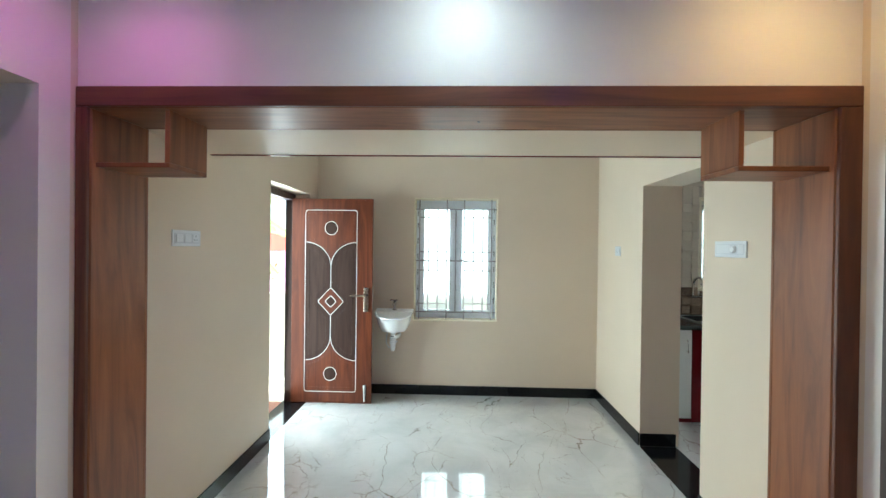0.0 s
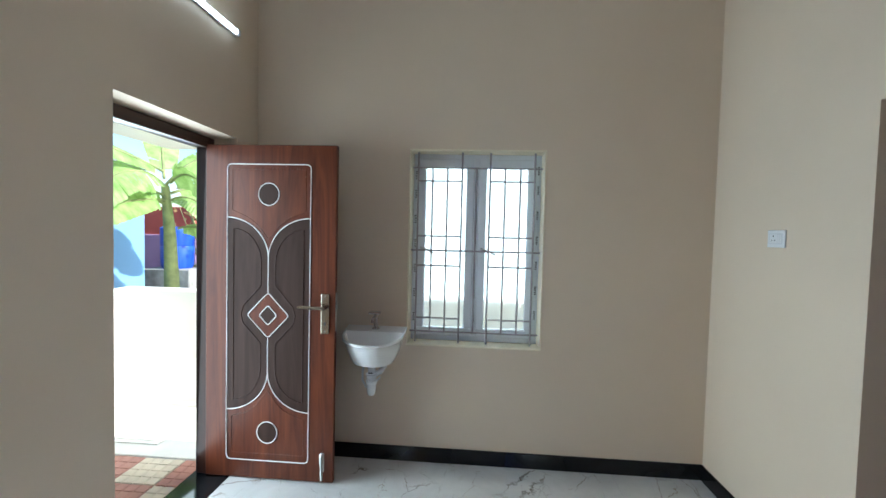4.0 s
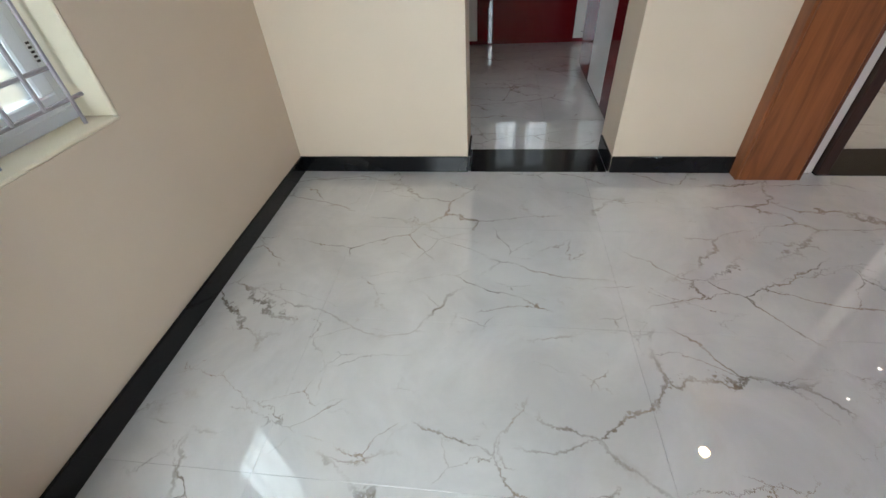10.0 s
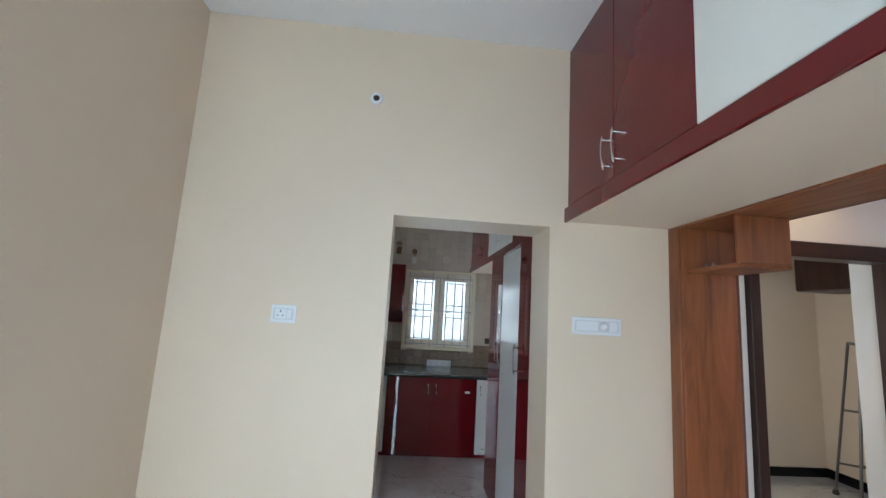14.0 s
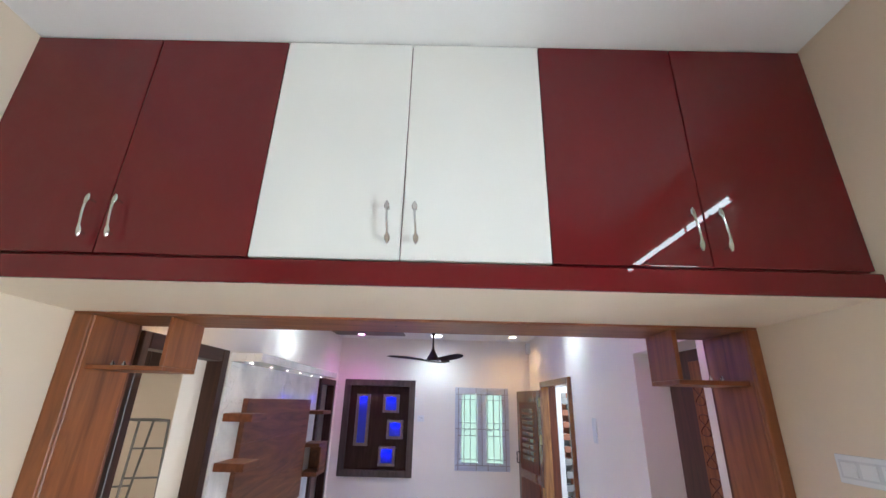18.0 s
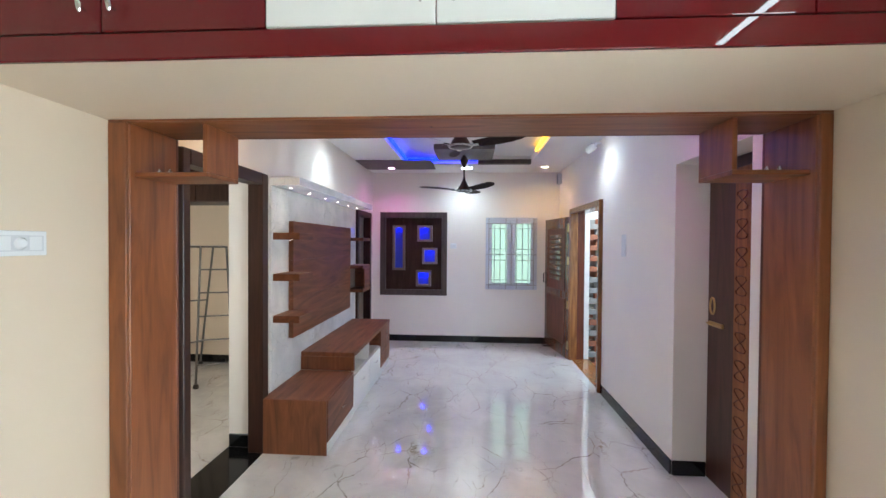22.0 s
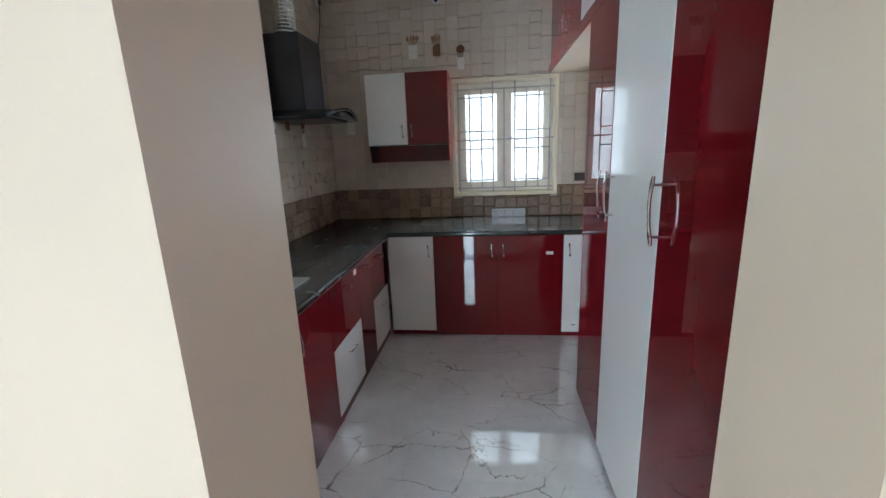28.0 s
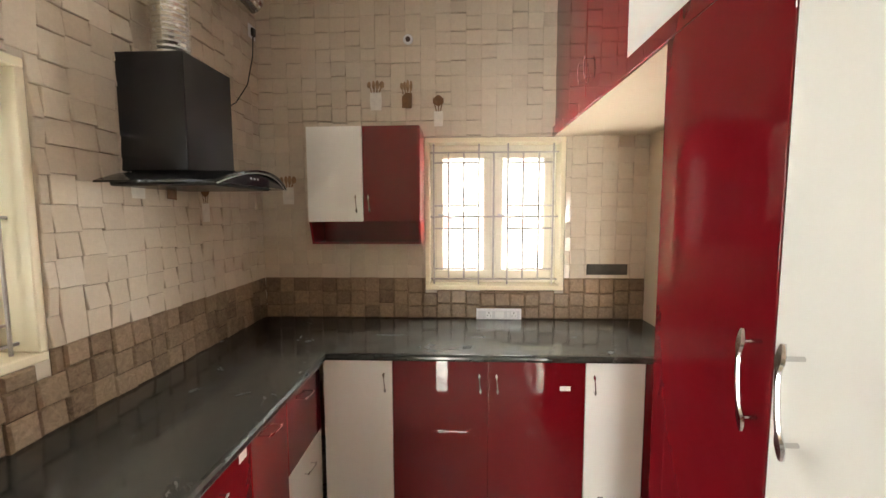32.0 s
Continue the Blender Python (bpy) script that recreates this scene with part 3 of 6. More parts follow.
solid("ceiling_trim_corner", boxed(1.18, XE, -2.14, -1.45, FC - 0.010, FC - 0.002, 0.002), GREYWOOD, "grey-brown laminate patch in the ceiling corner", "trim", kind="structure")
solid("ceiling_trim_fan", boxed(0.36, 1.11, -1.68, -0.98, TRAY - 0.07, TRAY - 0.002, 0.004), GREYWOOD, "grey-brown laminate panel under the ceiling fan", "trim", kind="structure")
solid("led_strip", boxed(1.545, 1.575, -1.72, 1.2, FC + 0.03, FC + 0.075, 0.004), LED_BLUE, "blue LED cove strip in the ceiling tray", "LED strip", "cove strips")
solid("led_strip", boxed(0.56, 1.54, -1.745, -1.715, FC + 0.03, FC + 0.075, 0.004), LED_BLUE, "blue LED cove strip in the ceiling tray", "LED strip", "cove strips")
solid("led_strip", boxed(-0.175, -0.145, -1.15, 1.2, FC + 0.03, FC + 0.075, 0.004), LED_YELLOW, "amber LED cove strip in the ceiling tray", "LED strip", "cove strips")

# skirting
SKIRT = [  # axis, plane, u0, u1, side (which way it stands out)
    (1, YN, -0.74, 2.22, -1), (0, XE, 3.86, YN, -1), (0, XE, 2.40, 3.047, -1), (0, XW, 2.40, 3.77, 1), (0, XW, 4.65, YN, 1),
    (1, YS, -0.74, 2.22, 1), (0, XW, -0.36, 1.175, 1), (0, XW, 1.94, 2.06, 1), (0, XW, YS, -1.68, 1), (0, XE, -1.48, -1.40, -1), (0, XE, YS, -2.28, -1),
    (1, 2.0, 2.505, 4.75, -1), (0, 4.75, -1.1, 2.0, -1), (1, -1.1, 2.505, 4.75, 1),
]
for axis, d, u0, u1, side in SKIRT:
    a, b = sorted((d, d + 0.013 * side))
    h = 0.10
    bm = boxed(a, b, u0, u1, 0, h, 0.003) if axis == 0 else boxed(u0, u1, a, b, 0, h, 0.003)
    solid("baseboard", bm, BLACK_TILE, "black polished skirting tile along the wall", "baseboard", kind="structure")
for y0, y1 in ((3.047, 3.059), (3.848, 3.86)):
    solid("baseboard", boxed(XE, 2.50, y0, y1, 0, 0.10, 0.003), BLACK_TILE, "black polished skirting tile in the kitchen opening", "baseboard", kind="structure")
solid("baseboard", boxed(2.30, 2.50, 1.03, 1.043, 0, 0.10, 0.003), BLACK_TILE, "black polished skirting tile in the doorway", "baseboard", kind="structure")
solid("baseboard", boxed(-0.96, XW, 1.175, 1.188, 0, 0.10, 0.003), BLACK_TILE, "black polished skirting tile in the recess", "baseboard", kind="structure")
solid("threshold_kitchen", boxed(XE - 0.005, 2.50, 3.06, 3.847, -0.011, 0.002, 0.002), BLACK_TILE, "black polished granite sill in the kitchen opening", "threshold", kind="structure")
solid("threshold_bedroom", boxed(XE - 0.03, 2.50, 1.045, 1.975, -0.011, 0.003, 0.002), BLACK_TILE, "black polished granite sill of the bedroom door", "threshold", kind="structure")
solid("threshold_back_door", boxed(-0.98, XW, 3.775, 4.645, -0.011, 0.002, 0.002), BLACK_TILE, "dark sill of the back door", "threshold", kind="structure")
solid("threshold_main_door", boxed(-0.98, XW, -1.675, -0.365, -0.011, 0.004, 0.002), TEAK, "teak sill of the main door", "threshold", kind="structure")

# loft slab over the arch
solid("loft_slab", boxed(XW, XE, 2.386, 2.955, 2.104, 2.172), CREAM, "cream painted loft slab over the arch", "loft slab", kind="structure")

# ---------------- wooden arch ----------------
arch = thing("wooden_arch", (0.74, 2.23, 0), "teak-laminate arch lining between hall and dining room", "arch", kind="structure")
AS, AN = 2.095, 2.385
part("upright", boxed(-0.739, -0.690, AS, AN, 0, 2.095, 0.004), WOOD_Z, arch)
part("upright", boxed(2.134, 2.219, AS, AN, 0, 2.095, 0.004), WOOD_Z, arch)
part("beam", boxed(-0.739, 2.219, AS, AN, 2.095, 2.164, 0.003), WOOD_X, arch)
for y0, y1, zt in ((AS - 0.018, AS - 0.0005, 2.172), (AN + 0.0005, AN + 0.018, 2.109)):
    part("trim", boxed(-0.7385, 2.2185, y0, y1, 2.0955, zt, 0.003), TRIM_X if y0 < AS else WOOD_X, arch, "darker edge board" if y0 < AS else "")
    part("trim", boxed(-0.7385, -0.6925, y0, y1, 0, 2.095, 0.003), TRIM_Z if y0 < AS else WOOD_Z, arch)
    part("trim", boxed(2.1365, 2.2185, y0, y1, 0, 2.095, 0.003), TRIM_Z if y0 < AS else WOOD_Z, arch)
for x0, x1, side in ((-0.689, -0.39, 1), (1.80, 2.133, -1)):
    shelf = part("corner_shelf", boxed(x0, x1, 2.115, 2.36, 1.866, 1.885, 0.002), WOOD_X, arch)
    a = x1 - 0.02 if side > 0 else x0
    part("shelf_end", boxed(a, a + 0.02, 2.115, 2.36, 1.8855, 2.0945, 0.002), WOOD_Z, shelf)
    for k in (0, 1):
        xs = (-0.60 + 0.05 * k) if side > 0 else (2.05 - 0.05 * k)
        part("bracket", lathe(bmesh.new(), [(0.008, 0), (0.008, 0.012), (0.004, 0.014), (0.004, 0.02)], (xs, 2.32, 1.885), 10), CHROME, shelf, smooth=True)

solid("screw_hole", tube(bmesh.new(), [(0.83, 2.27, 2.0945), (0.83, 2.27, 2.093)], 0.006, 8), BLACK_PLASTIC, "small dark screw hole in the arch beam", "screw hole", "screw holes")
for dy, dz in ((0, 0), (0.035, -0.012), (0.02, 0.01)):
    solid("screw_hole", tube(bmesh.new(), [(XW, 1.80 + dy, 2.44 + dz), (XW + 0.0012, 1.80 + dy, 2.44 + dz)], 0.005, 8), DARK_FRAME, "small dark screw hole in the painted wall", "screw hole", "screw holes")

# ---------------- windows ----------------


def window(name, side, x, y, z, w, h, depth, frame_mat, label, category="window", marked=False, reveal=None, pane_mat=PANE, lining=0.012, bar_mat=None):
    """A two-sash casement set back in its reveal, with an enamelled bar grille in front. u runs 0..w from the corner given."""
    m = facing(side, x, y, z)
    top = thing(name, m, label, category, kind="structure")
    d = -depth
    if reveal:
        bm = bmesh.new()
        q = lining
        for a in ((0, w, -depth - 0.06, 0.002, 0, q), (0, w, -depth - 0.06, 0.002, h - q, h), (0, q, -depth - 0.06, 0.002, q, h - q), (w - q, w, -depth - 0.06, 0.002, q, h - q)):
            box(bm, *a, 0.004)
        part("reveal", bm, reveal, top, "painted window reveal", m=m)
    bm = bmesh.new()
    f, q = 0.038 + lining, lining
    for a in ((q, w - q, d - 0.055, d, q, f), (q, w - q, d - 0.055, d, h - f, h - q), (q, f, d - 0.055, d, f, h - f), (w - f, w - q, d - 0.055, d, f, h - f), (w / 2 - 0.02, w / 2 + 0.02, d - 0.055, d, f, h - f)):
        box(bm, *a, 0.004)
    frame_ob = part("window_frame", bm, frame_mat, top, m=m)
    if marked:
        bm = bmesh.new()
        for u0, v0 in [(u, v) for u in (0.03, w - 0.03, w / 2) for v in (0.11, 0.24, 0.37, 0.50, 0.63, 0.76, 0.86)]:
            for k in range(5):
                a = (v0 + 0.03 * (u0 < 0.1)) * h + k * 0.012
                box(bm, u0 - 0.006, u0 + 0.006, d, d + 0.0006, a, a + 0.006)
        part("print_marks", bm, INK, frame_ob, "faint printed marks", m=m)
    for k in (0, 1):
        u0, u1 = (f - 0.004, w / 2 - 0.016) if k == 0 else (w / 2 + 0.016, w - f + 0.004)
        bm = bmesh.new()
        s = 0.052
        for a in ((u0, u1, d - 0.05, d + 0.012, f - 0.004, f + s), (u0, u1, d - 0.05, d + 0.012, h - f - s, h - f + 0.004), (u0, u0 + s, d - 0.05, d + 0.012, f + s, h - f - s), (u1 - s, u1, d - 0.05, d + 0.012, f + s, h - f - s)):
            box(bm, *a, 0.005)
        sash = part("sash", bm, frame_mat, top, m=m)
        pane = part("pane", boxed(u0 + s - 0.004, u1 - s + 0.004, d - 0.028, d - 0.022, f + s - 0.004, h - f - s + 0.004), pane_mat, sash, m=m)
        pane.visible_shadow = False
        hx = u1 - s / 2 if k == 0 else u1 - s / 2
        bm = tube(bmesh.new(), [(hx, d + 0.012, h * 0.5), (hx, d + 0.04, h * 0.5), (hx - 0.05, d + 0.045, h * 0.49), (hx - 0.10, d + 0.045, h * 0.47)], [0.009, 0.008, 0.008, 0.006], 8)
        part("sash_handle", bm, PLASTIC_DIM, sash, smooth=True, m=m)
    g = -0.062 if depth > 0.05 else 0.026
    bars = [(0, u, 0, 1) for u in (0.059, 0.39, 0.60, 0.928)] + [(0, u, 0.065, 0.914) for u in (0.168, 0.28, 0.497, 0.711, 0.824)]
    bars += [(1, v, 0, 1) for v in (0.914, 0.488, 0.065)] + [(1, v, p0, p1) for v in (0.847, 0.562, 0.409, 0.135) for p0, p1 in ((0.059, 0.39), (0.60, 0.928))]
    bars = [(w_, 1 - a, b, c) if w_ == 0 else (w_, a, 1 - c, 1 - b) for w_, a, b, c in bars]
    for way, at, a, b in bars:
        if way == 0:
            bm = tube(bmesh.new(), [(at * w, g, a * h + 0.01 * (a == 0)), (at * w, g, b * h - 0.01 * (b == 1))], 0.0064, 6)
        else:
            bm = tube(bmesh.new(), [(a * w + 0.008 * (a == 0), g - 0.009, at * h), (b * w - 0.008 * (b == 1), g - 0.009, at * h)], 0.006, 6)
        part("grille_bar", bm, bar_mat or GRILLE, top, m=m)
    return top


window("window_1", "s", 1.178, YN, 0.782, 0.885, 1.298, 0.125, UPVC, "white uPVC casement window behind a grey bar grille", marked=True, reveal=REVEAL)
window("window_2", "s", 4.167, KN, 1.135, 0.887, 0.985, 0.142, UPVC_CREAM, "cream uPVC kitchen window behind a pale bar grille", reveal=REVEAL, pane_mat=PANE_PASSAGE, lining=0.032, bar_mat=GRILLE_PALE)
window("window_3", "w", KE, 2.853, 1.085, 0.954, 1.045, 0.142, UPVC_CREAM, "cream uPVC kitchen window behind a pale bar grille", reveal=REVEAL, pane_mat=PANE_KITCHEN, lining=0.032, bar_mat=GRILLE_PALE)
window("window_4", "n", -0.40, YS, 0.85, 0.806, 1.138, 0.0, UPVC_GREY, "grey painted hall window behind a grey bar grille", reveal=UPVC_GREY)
# added glowing sheets: they give the windows their brightness and light the rooms
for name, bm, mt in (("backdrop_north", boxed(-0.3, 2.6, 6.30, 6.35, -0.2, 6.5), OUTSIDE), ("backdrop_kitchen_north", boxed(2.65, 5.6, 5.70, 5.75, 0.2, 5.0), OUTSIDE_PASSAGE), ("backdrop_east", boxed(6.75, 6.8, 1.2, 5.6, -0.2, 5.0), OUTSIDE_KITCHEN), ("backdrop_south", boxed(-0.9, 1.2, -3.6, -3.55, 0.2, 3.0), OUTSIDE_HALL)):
    solid(name, bm, mt, "plain glowing sheet standing in for the bright outdoors beyond the window", "backdrop", kind="structure")

# ---------------- cabinets ----------------


def pull(parent, m, u, z, length=0.11, flat=False):
    """A chrome pull: a thin waist swelling into spatula ends on two posts, upright, or lying along u when flat."""
    n = 25
    k = length / 0.13
    at = (lambda a, o, w: (u + a, o, z + w)) if flat else (lambda a, o, w: (u + w, o, z + a))
    bm = bmesh.new()
    rows = []
    for i in range(n):
        t = 2 * i / (n - 1) - 1
        end = max(0.0, (abs(t) - 0.55) / 0.45)
        w = (0.0032 + 0.0042 * math.sin(math.pi * min(1.0, end * 1.08) ** 0.8) + 0.0022 * end * (1 - end)) * k
        if abs(t) > 0.985:
            w *= 0.6
        o = (0.024 + 0.007 * (1 - t * t)) * k ** 0.6
        c = 0.004 * k * math.sin(t * 1.6)
        d = 0.0026 * k
        rows.append([bm.verts.new(at(t * length / 2, o + do * d, c + dw * w)) for do, dw in ((-1, -0.7), (-1, 0.7), (0, 1), (1, 0.6), (1, -0.6), (0, -1))])
    for a, b in zip(rows, rows[1:]):
        for q in range(6):
            bm.faces.new((a[q], a[(q + 1) % 6], b[(q + 1) % 6], b[q]))
    bm.faces.new(rows[0])
    bm.faces.new(rows[-1])
    for t in (-0.76, 0.76):
        tube(bm, [at(t * length / 2, 0, 0), at(t * length / 2, 0.025 * k ** 0.6, 0)], 0.003 * k, 8)
    return part("handle", bm, CHROME, parent, "spatula-ended chrome handle", smooth=True, m=m)


def front(parent, m, u0, u1, z0, z1, material, handle=None, flat=False, length=0.11, label="", name="door", proud=0.018):
    ob = part(name, boxed(u0 + 0.0014, u1 - 0.0014, 0.001, proud, z0 + 0.0012, z1 - 0.0012, 0.003, 2), material, parent, label, m=m)
    if handle:
        pull(ob, m @ Matrix.Translation((0, proud, 0)), handle[0], handle[1], length, flat)
    return ob


# loft cupboards over the arch, facing the dining room
m = facing("n", XW, 2.935, 2.122)
for k in range(3):
    a = [0.0, 1.011, 1.977][k]
    b = [1.011, 1.977, 2.96][k]
    colour, word = (GLOSS_WHITE, "white") if k == 1 else (MAROON, "maroon")
    unit = thing("loft_cupboard", (XW + (a + b) / 2, 2.67, 2.172), f"gloss {word} two-door loft cupboard above the arch", "cupboard", "loft cupboards")
    part("carcass", boxed(a + 0.001, b - 0.001, -0.53, -0.001, 0.052, 0.955), MAROON_EDGE, unit, m=m)
    mid = (a + b) / 2
    top, low = 0.952, 0.064
    front(unit, m, a, mid, low, top, colour, (mid - 0.045, 0.185), length=0.15)
    front(unit, m, mid, b, low, top, colour, (mid + 0.045, 0.185), length=0.15)
solid("loft_fascia", boxed(XW, XE, 2.957, 2.972, 2.098, 2.174, 0.003), MAROON, "gloss maroon fascia strip under the loft cupboards", "fascia", kind="structure")

# kitchen east run
m = facing("w", 5.0, 0, 0)  # u is y
RUN_E = [("white", 3.925, 4.30, (3.965, 0.73)), ("maroon", 3.415, 3.925, (3.46, 0.73)), ("maroon", 2.907, 3.415, (3.37, 0.73)), ("white", 2.60, 2.907, (2.865, 0.73))]
for word, a, b, h in RUN_E:
    unit = thing("base_cabinet", (5.3, (a + b) / 2, 0), f"gloss {word} kitchen base cabinet under the granite counter", "cabinet", "kitchen base cabinets")
    part("carcass", boxed(a, b, -0.70, 0, 0.0, 0.845), MAROON_EDGE, unit, m=m)
    d = front(unit, m, a, b, 0.04 if word == "white" else 0.012, 0.845, GLOSS_WHITE if word == "white" else MAROON, h)
    if a == 2.907:
        part("sticker", boxed(2.985, 3.04, 0.0185, 0.0192, 0.69, 0.715), LABEL, d, "small white paper label", m=m)
    if a == 2.60:
        part("vent_slot", boxed(2.80, 2.83, 0.0185, 0.0192, 0.10, 0.106), INK, d, m=m)
unit = thing("base_cabinet", (5.3, 2.45, 0), "gloss maroon base cabinet in the counter's end", "cabinet", "kitchen base cabinets")
part("carcass", boxed(2.315, 2.60, -0.70, 0, 0.0, 0.845), MAROON_EDGE, unit, m=m)
front(unit, m, 2.315, 2.60, 0.012, 0.845, MAROON)

# kitchen north run, u from the corner towards the west: x = 5.0 - u
m = facing("s", 5.0, 4.34, 0)
def nrun(x0, x1):
    return 5.0 - x1, 5.0 - x0
for word, x0, x1 in (("stack", 4.57, 4.995), ("pull", 4.26, 4.57), ("stack", 3.77, 4.26), ("door", 3.32, 3.77), ("door", 2.88, 3.32), ("white", 2.512, 2.88)):
    a, b = nrun(x0, x1)
    names = {"stack": "maroon over white two-drawer kitchen base unit", "pull": "narrow maroon pull-out kitchen base unit", "door": "gloss maroon kitchen base cabinet below the sink", "white": "gloss white kitchen base cabinet beside the opening"}
    unit = thing("base_cabinet", ((x0 + x1) / 2, 4.65, 0), names[word], "cabinet", "kitchen base cabinets")
    part("carcass", boxed(a, b, -0.60, 0, 0.0, 0.66 if word in ("door", "white") else 0.845), MAROON_EDGE, unit, m=m)
    mid = (a + b) / 2
    if word == "stack":
        d = front(unit, m, a, b, 0.455, 0.845, MAROON, (mid, 0.74), True, 0.12, name="drawer")
        if x0 == 3.77:
            part("sticker", boxed(a + 0.03, a + 0.08, 0.0185, 0.0192, 0.765, 0.80), LABEL, d, "small white paper label", m=m)
        front(unit, m, a, b, 0.05, 0.455, GLOSS_WHITE, (mid, 0.36), True, 0.12, name="drawer")
        part("plinth", boxed(a, b, 0.001, 0.012, 0.0, 0.048), MAROON, unit, m=m)
    elif word == "pull":
        front(unit, m, a, b, 0.012, 0.845, MAROON, (mid, 0.76), True, 0.12, name="drawer")
    elif word == "door":
        h = a + 0.05 if x0 == 2.88 else b - 0.05
        front(unit, m, a, b, 0.012, 0.845, MAROON, (h, 0.70), length=0.13)
    else:
        front(unit, m, a, b, 0.04, 0.845, GLOSS_WHITE, (a + 0.05, 0.70), length=0.13)

# granite counter with the sink cut out
SX0, SX1, SY0, SY1 = 2.98, 3.73, 4.45, 4.85
top = thing("counter", (4.5, 4.6, 0.85), "L-shaped black polished granite kitchen counter", "counter")
for a in ((2.508, SX0 + 0.03, 4.285, 4.953), (SX1 - 0.03, 5.713, 4.285, 4.953), (SX0 + 0.03, SX1 - 0.03, 4.285, SY0 + 0.03), (SX0 + 0.03, SX1 - 0.03, SY1 - 0.03, 4.953), (4.965, 5.713, 2.313, 4.285)):
    part("slab", boxed(*a, 0.848, 0.888), GRANITE, top)
part("front_edge", tube(bmesh.new(), [(2.51, 4.283, 0.868), (4.963, 4.283, 0.868)], 0.02, 10), GRANITE, top, smooth=True)
part("front_edge", tube(bmesh.new(), [(4.963, 4.283, 0.868), (4.963, 2.315, 0.868)], 0.02, 10), GRANITE, top, smooth=True)

sink = thing("kitchen_sink", (3.35, 4.65, 0.888), "black quartz sink with a steel rim in the counter", "sink")
bm = bmesh.new()
for a in ((SX0, SX1, SY0 - 0.055, SY0 + 0.032), (SX0, SX1, SY1 - 0.032, SY1), (SX0, SX0 + 0.032, SY0 + 0.032, SY1 - 0.032), (SX1 - 0.032, SX1, SY0 + 0.032, SY1 - 0.032)):
    box(bm, *a, 0.889, 0.897, 0.002)
part("rim", bm, STEEL, sink, "brushed steel rim")
bm = boxed(SX0 + 0.031, SX1 - 0.031, SY0 + 0.031, SY1 - 0.031, 0.69, 0.894)
bmesh.ops.delete(bm, geom=[f for f in bm.faces if f.calc_center_median().z > 0.89], context="FACES_ONLY")
bmesh.ops.solidify(bm, geom=list(bm.faces), thickness=0.005)
part("bowl", bm, SINK_BLACK, sink)
part("drain", lathe(bmesh.new(), [(0.04, 0), (0.04, 0.004), (0.03, 0.005)], (3.35, 4.65, 0.70), 16), STEEL, sink, smooth=True)

for tx in (3.315, 3.19):
    tap = thing("kitchen_tap", (tx, 4.953, 1.09), "chrome swan-neck tap on the wall above the sink", "tap", "sink taps")
    part("body", tube(bmesh.new(), [(tx, 4.953, 1.085), (tx, 4.93, 1.085), (tx, 4.90, 1.085), (tx, 4.865, 1.085)], [0.026, 0.024, 0.016, 0.017], 12), CHROME, tap, smooth=True)
    arc = [(tx, 4.87, 1.09), (tx, 4.868, 1.19)] + [(tx + 0.012 * (1 - math.cos(a)), 4.868 - 0.075 * (1 - math.cos(a)), 1.20 + 0.085 * math.sin(a)) for a in (math.pi * k / 10 for k in range(1, 10))] + [(tx + 0.024, 4.715, 1.185), (tx + 0.025, 4.71, 1.16)]
    part("spout", tube(bmesh.new(), arc, 0.011, 10), CHROME, tap, smooth=True)
    part("lever", tube(bmesh.new(), [(tx, 4.865, 1.085), (tx, 4.85, 1.083), (tx + 0.06, 4.845, 1.085), (tx + 0.09, 4.843, 1.088)], [0.012, 0.012, 0.006, 0.004], 8), CHROME, tap, smooth=True)

# wall cupboard with an open sloping tray under it
m = facing("w", 5.43, 0, 0)
unit = thing("wall_cupboard", (5.4, 3.9, 1.42), "white and maroon two-door kitchen wall cupboard", "cupboard")
part("carcass", boxed(3.812, 4.515, -0.272, 0, 1.57, 2.155), MAROON_EDGE, unit, m=m)
front(unit, m, 4.165, 4.515, 1.57, 2.155, GLOSS_WHITE, (4.205, 1.68))
front(unit, m, 3.812, 4.165, 1.57, 2.155, MAROON, (4.125, 1.68))
bm = bmesh.new()
prof = [(0.0, 1.568), (-0.272, 1.568), (-0.272, 1.425), (-0.05, 1.425)]
for u0, u1 in ((3.812, 3.827), (4.50, 4.515)):
    slab(bm, prof, 0, u0, u1)
box(bm, 3.827, 4.50, -0.272, -0.05, 1.425, 1.44)
box(bm, 3.827, 4.50, -0.272, -0.26, 1.44, 1.568)
part("tray", bm, MAROON, unit, m=m)

# tall cupboards and loft on the south side
m = facing("n", 0, 2.937, 0)  # u is x
for word, a, b, h in (("maroon", 3.665, 4.15, (3.70, 1.287)), ("white", 3.115, 3.665, (3.595, 1.288)), ("maroon", 2.56, 3.115, (3.088, 1.296))):
    unit = thing("tall_cupboard", ((a + b) / 2, 2.65, 0), f"full-height gloss {word} kitchen cupboard", "cupboard", "tall cupboards")
    part("carcass", boxed(a, b, -0.62, 0, 0.0, 2.128), MAROON, unit, m=m)
    front(unit, m, a, b, 0.035, 2.105 if word == "white" else 2.128, GLOSS_WHITE if word == "white" else MAROON, h, length=0.21)
solid("loft_slab_kitchen", boxed(2.507, KE - 0.002, KS, 2.935, 2.13, 2.172), CREAM, "cream painted kitchen loft slab", "loft slab", kind="structure")
solid("loft_fascia", boxed(2.507, KE - 0.002, 2.936, 2.951, 2.128, 2.19, 0.003), MAROON, "gloss maroon fascia strip under the kitchen loft", "fascia", kind="structure")
m = facing("n", 0, 2.915, 2.13)
edges = [2.507, 2.95, 3.47, 3.99, 4.51, 5.03, 5.71]
